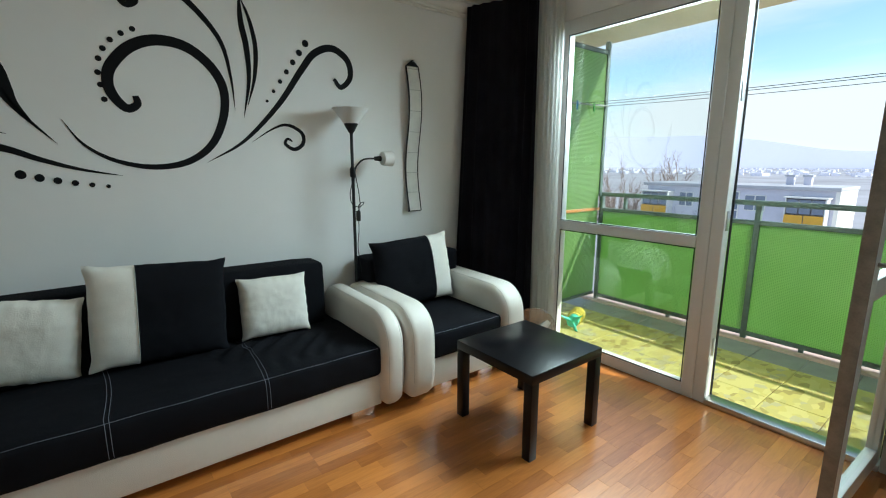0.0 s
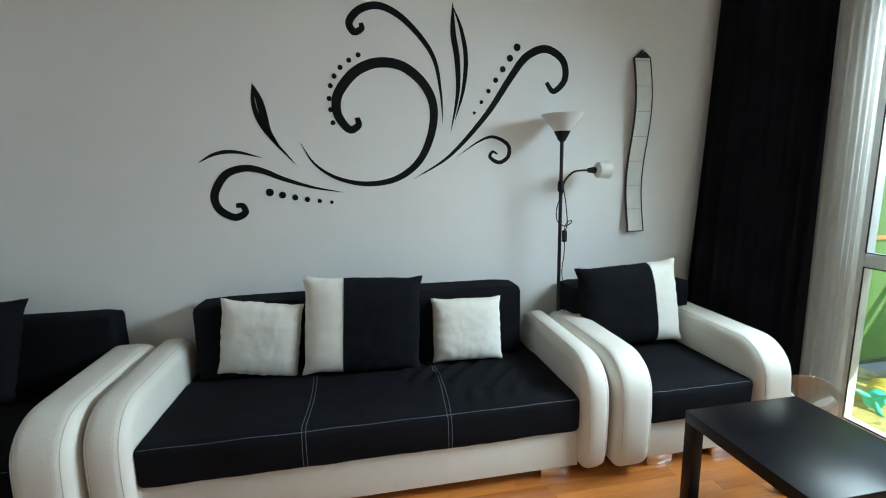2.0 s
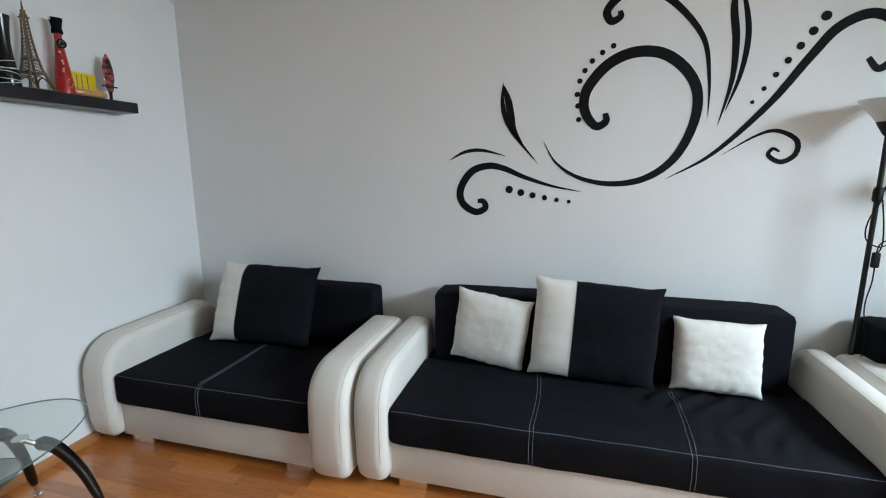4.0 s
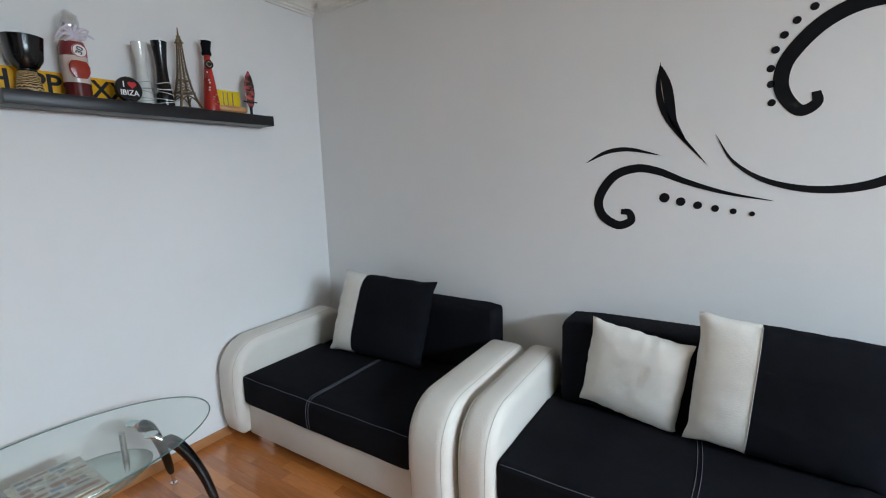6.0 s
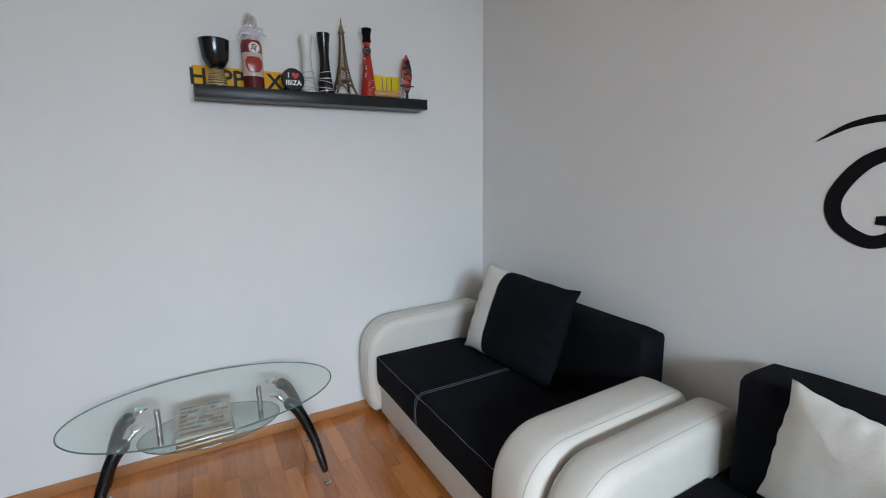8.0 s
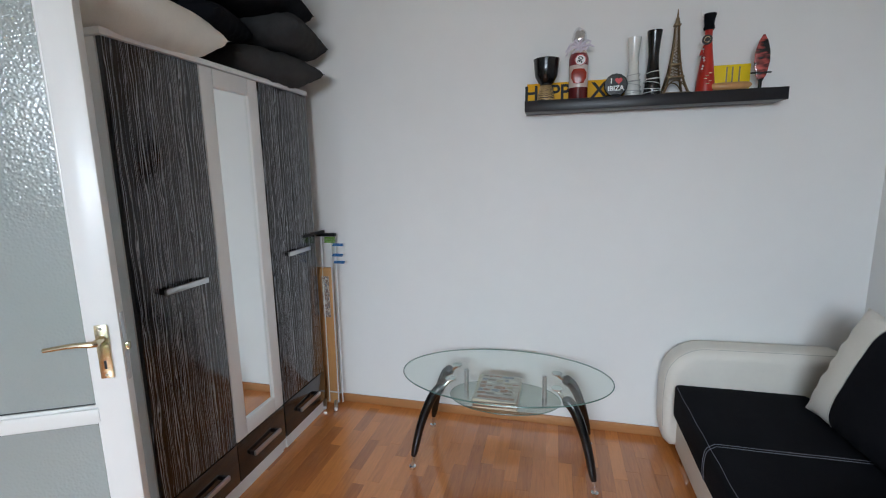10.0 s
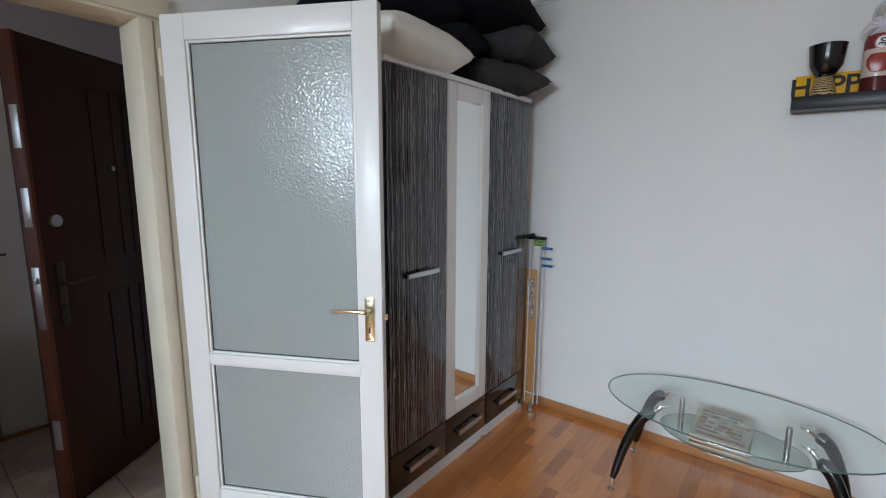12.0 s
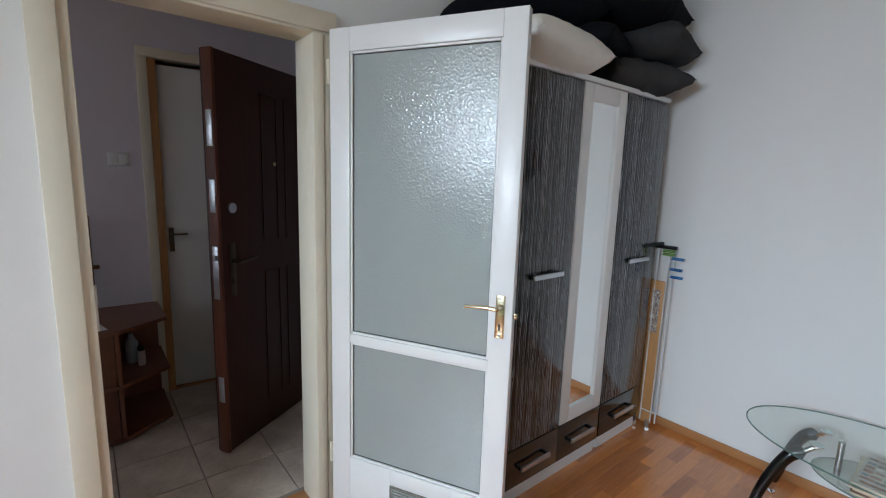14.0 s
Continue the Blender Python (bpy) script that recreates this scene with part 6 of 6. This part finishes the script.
for sx in (-1, 1):
    for sy in (-1, 1):
        part("leg", tube([(sx * half_width(z), sy * half_width(z), z) for z in [0.004 + 0.33 * k / 22 for k in range(23)]], lambda t: 0.0062 - 0.0035 * t, 6), BRONZE, tower)
for sx, sy, dx, dy in ((-1, -1, 1, 0), (-1, 1, 1, 0), (-1, -1, 0, 1), (1, -1, 0, 1)):
    for k in range(16):
        z0, z1 = 0.085 + k * 0.015, 0.085 + (k + 1) * 0.015
        for a, b in ((0, 2), (2, 0)):
            p0 = ((sx + dx * a) * half_width(z0), (sy + dy * a) * half_width(z0), z0)
            p1 = ((sx + dx * b) * half_width(z1), (sy + dy * b) * half_width(z1), z1)
            part("brace", tube([p0, p1], 0.0013, 4), BRONZE, tower)
    arch = [((sx + dx * (1 - math.cos(a))) * half_width(0.02 + 0.035 * math.sin(a)), (sy + dy * (1 - math.cos(a))) * half_width(0.02 + 0.035 * math.sin(a)), 0.012 + 0.05 * math.sin(a)) for a in [math.pi * k / 10 for k in range(11)]]
    part("arch", tube(arch, 0.003, 6), BRONZE, tower)
for z, e in ((0.075, 0.006), (0.135, 0.005), (0.315, 0.007)):
    h = half_width(z) + e
    part("platform", boxes((-h, h, -h, h, z, z + 0.008), bevel=0.0015), BRONZE, tower)
part("cabin", boxes((-0.008, 0.008, -0.008, 0.008, 0.323, 0.352), bevel=0.003), BRONZE, tower)
part("spire", tube([(0, 0, 0.352), (0, 0, 0.39)], lambda t: 0.005 - 0.003 * t, 8), BRONZE, tower)
part("base_foot", boxes((-0.062, 0.062, -0.062, 0.062, 0.0, 0.005), bevel=0.001), BRONZE, tower)

red = on_shelf("red_bottle", 2.80, 0.075, "red bottle dressed with a black hat and beads", "bottle")
REDP = material("red_bottle_wrap", (0.42, 0.025, 0.015), 0.3, vary=0.15, scale=25)
part("body", lathe([(0.042, 0.0), (0.043, 0.01), (0.038, 0.06), (0.030, 0.13), (0.021, 0.20), (0.016, 0.255), (0.016, 0.285)], 28), REDP, red)
hat = part("hat", lathe([(0.022, 0.286), (0.024, 0.295), (0.020, 0.31), (0.024, 0.34), (0.028, 0.352), (0.026, 0.356), (0.01, 0.35)], 20), FABRIC, red, "black felt hat")
for s in (-1, 1):
    part("horn", tube(curve([(s * 0.02, 0, 0.345), (s * 0.034, 0, 0.355), (s * 0.034, 0, 0.385)], 5), lambda t: 0.005 * (1.05 - t), 6), FROST, hat)
med = part("medallion", tube([(-0.012, -0.026, 0.235), (-0.014, -0.036, 0.235)], 0.022, 20), BLACK_LACQUER, red)
part("medallion_ring", tube([(-0.014 + 0.012 * math.cos(a), -0.0365, 0.235 + 0.012 * math.sin(a)) for a in [2 * math.pi * k / 16 for k in range(17)]], 0.002, 5), BRASS, med)
for k in range(10):
    part("bead", lathe([(0.002, -0.005), (0.006, 0), (0.002, 0.005)], 8, at=(-0.026 - 0.004 * math.sin(k * 0.9), -0.034 - 0.001 * k, 0.205 - k * 0.0125)), FROST if k % 3 else REDP, red)
part("tassel", tube([(-0.034, -0.04, 0.19), (-0.036, -0.041, 0.165)], lambda t: 0.004 + 0.006 * t, 8), REDP, red)
for k in range(5):
    part("gold_print", boxes((-0.008 + 0.012 * math.sin(k * 2), 0.004 + 0.012 * math.sin(k * 2), -0.0435 + 0.08 * 0.01 * k, -0.0425 + 0.08 * 0.01 * k, 0.035 + k * 0.012, 0.039 + k * 0.012)), BRASS, red)

boat = on_shelf("wooden_boat", 2.90, 0.105, "small carved light wooden boat", "ornament")
bm = softbox(0.17, 0.045, 0.035, 0.014, 8, 0.004)
for v in bm.verts:
    s = 1 - 0.75 * abs(v.co.x / 0.085) ** 2.5
    v.co.y *= s
    v.co.z = v.co.z * (0.6 + 0.4 * s) + 0.012 * (v.co.x / 0.085) ** 2 + 0.0
part("hull", bm, PINE, boat)
board2 = on_shelf("surfboard_model", 3.03, 0.08, "small painted surfboard model on a stand", "ornament")
bm = bmesh.new()
lathe([(0.003, -0.105), (0.022, -0.07), (0.033, -0.01), (0.031, 0.035), (0.02, 0.08), (0.004, 0.11)], 24, bm=bm)
for v in bm.verts:
    v.co = Vector((v.co.x, v.co.y * 0.14, v.co.z + 0.135))
SURF = material("painted_surfboard", (0.02, 0.015, 0.015), 0.25, coat=0.4)
n_, l_ = SURF.node_tree.nodes, SURF.node_tree.links
w_ = n_.new("ShaderNodeTexNoise")
w_.inputs["Scale"].default_value, w_.inputs["Detail"].default_value = 14, 4
mp_ = n_.new("ShaderNodeMapping")
mp_.inputs["Scale"].default_value = (0.8, 1, 2.6)
c_ = n_.new("ShaderNodeTexCoord")
r_ = n_.new("ShaderNodeValToRGB")
r_.color_ramp.elements[0].position, r_.color_ramp.elements[1].position = 0.46, 0.62
r_.color_ramp.elements[0].color, r_.color_ramp.elements[1].color = (0.015, 0.012, 0.012, 1), (0.55, 0.10, 0.09, 1)
l_.new(c_.outputs["Object"], mp_.inputs["Vector"])
l_.new(mp_.outputs["Vector"], w_.inputs["Vector"])
l_.new(w_.outputs["Fac"], r_.inputs["Fac"])
l_.new(r_.outputs["Color"], n_["Principled BSDF"].inputs["Base Color"])
part("board", bm, SURF, board2)
part("cross_pin", tube([(-0.042, 0, 0.078), (0.042, 0, 0.078)], 0.004, 8), BLACK_PLASTIC, board2)
part("stand", boxes((-0.03, 0.03, -0.022, 0.022, 0.0, 0.008), (-0.006, 0.006, -0.006, 0.006, 0.008, 0.05), bevel=0.002), BLACK_PLASTIC, board2)

# ---- floor strips and tiles ----
floor = thing("floor", label="warm brown three-strip laminate floor", category="floor", kind="structure")
SW, GAP = 0.066, 0.0004
meshes = {}


def strip_mesh(length):
    if length not in meshes:
        b = boxes((0, length - GAP, 0, SW - GAP, -0.004, 0.0), bevel=0.0003, seg=1)
        me = bpy.data.meshes.new("plank")
        b.to_mesh(me)
        b.free()
        me.materials.append(PLANK)
        meshes[length] = me
    return meshes[length]


rng = random.Random(11)
rest = []
made = 0
y = 0.05
while y < YS:
    x = -rng.choice((0.05, 0.12, 0.2, 0.28, 0.33))
    while x < XW + 0.02:
        ln = rng.choice((0.26, 0.32, 0.38, 0.44))
        a, b = max(0.0, x), min(XW + 0.02, x + ln)
        if b - a > 0.02:
            seen = (0.2 < a < 1.6 and 0.66 < y < 2.7) or (3.2 < a < 4.9 and 1.3 < y < 2.5)
            if seen and made < 300 and b - a > ln - 1e-6:
                ob = new("plank", strip_mesh(ln))
                ob.parent, ob.location = floor, (a, y, 0)
                made += 1
            else:
                rest.append((a, b - GAP, y, min(YS, y + SW - GAP)))
        x += ln
    y += SW
vs, fs = [], []
for a, b, y0, y1 in rest:
    k = len(vs)
    vs += [(a, y0, -0.004), (b, y0, -0.004), (b, y1, -0.004), (a, y1, -0.004), (a, y0, 0), (b, y0, 0), (b, y1, 0), (a, y1, 0)]
    fs += [(k + 4, k + 5, k + 6, k + 7), (k, k + 1, k + 5, k + 4), (k + 1, k + 2, k + 6, k + 5), (k + 2, k + 3, k + 7, k + 6), (k + 3, k, k + 4, k + 7)]
me = bpy.data.meshes.new("plank_rest")
me.from_pydata(vs, [], fs)
me.materials.append(PLANK_REST)
ob = new("plank_rest", me)
ob.parent = floor
tagged(ob, kind="stuff")

TILE = material("beige_marbled_tile", (0.54, 0.42, 0.33), 0.35, vary=0.25, scale=5, bump=0.03, bump_scale=20, second=(0.72, 0.62, 0.52))
hall_floor = thing("hall_floor", label="beige marbled square hall tiles", category="floor", kind="structure")
tile_meshes = {}
for i in range(-4, 10):
    for j in range(-4, 2):
        tx, ty = 2.045 + 0.34 * i, -0.663 + 0.34 * j
        a, c = max(tx, 1.3), min(tx + 0.334, 5.35)
        e, f = max(ty, HY), min(ty + 0.334, 0.05)
        if c - a < 0.02 or f - e < 0.02:
            continue
        size = (round(c - a, 4), round(f - e, 4))
        if size not in tile_meshes:
            b = boxes((0, size[0], 0, size[1], -0.006, 0.0), bevel=0.0015, seg=1)
            me = bpy.data.meshes.new("tile")
            b.to_mesh(me)
            b.free()
            me.materials.append(TILE)
            tile_meshes[size] = me
        ob = new("tile", tile_meshes[size])
        ob.parent, ob.location = hall_floor, (a, e, 0.0)

BTILE = material("patterned_balcony_tile", (0.42, 0.36, 0.15), 0.5, vary=0.3, scale=9, second=(0.66, 0.60, 0.30))
n_, l_ = BTILE.node_tree.nodes, BTILE.node_tree.links
v_ = n_.new("ShaderNodeTexVoronoi")
v_.inputs["Scale"].default_value = 15
m_ = n_.new("ShaderNodeMapping")
m_.inputs["Rotation"].default_value, m_.inputs["Scale"].default_value = (0, 0, 0.5), (1, 1.5, 1)
c_ = n_.new("ShaderNodeNewGeometry")
l_.new(c_.outputs["Position"], m_.inputs["Vector"])
l_.new(m_.outputs["Vector"], v_.inputs["Vector"])
r_ = n_.new("ShaderNodeValToRGB")
r_.color_ramp.interpolation = "CONSTANT"
e_ = r_.color_ramp.elements
e_[0].color = (0.58, 0.51, 0.16, 1)
e_[1].position, e_[1].color = 0.80, (0.39, 0.32, 0.10, 1)
for p_, k_ in ((0.25, (0.63, 0.57, 0.21, 1)), (0.55, (0.54, 0.48, 0.17, 1)), (0.90, (0.49, 0.45, 0.25, 1))):
    e_.new(p_).color = k_
s_ = n_.new("ShaderNodeSeparateColor")
l_.new(v_.outputs["Color"], s_.inputs[0])
l_.new(s_.outputs[0], r_.inputs["Fac"])
l_.new(r_.outputs["Color"], n_["Principled BSDF"].inputs["Base Color"])
BEDGE = material("grey_balcony_tile", (0.34, 0.34, 0.36), 0.5, vary=0.15, scale=8)
balc = thing("balcony_floor", label="worn patterned yellowish balcony tiles with a grey border row", category="floor", kind="structure")
for mat, w in ((BTILE, 0.296), (BEDGE, 0.276)):
    b = boxes((0, w, 0, 0.296, -0.012, 0.0), bevel=0.002, seg=1)
    me = bpy.data.meshes.new("tile")
    b.to_mesh(me)
    b.free()
    me.materials.append(mat)
    for j in range(-5, 12):
        for i in range(4 if mat is BTILE else 1):
            x = 5.025 + 0.30 * i if mat is BTILE else 6.225
            if x < 5.3:
                continue
            ob = new("tile", me)
            ob.parent, ob.location = balc, (x, j * 0.30, -0.004)
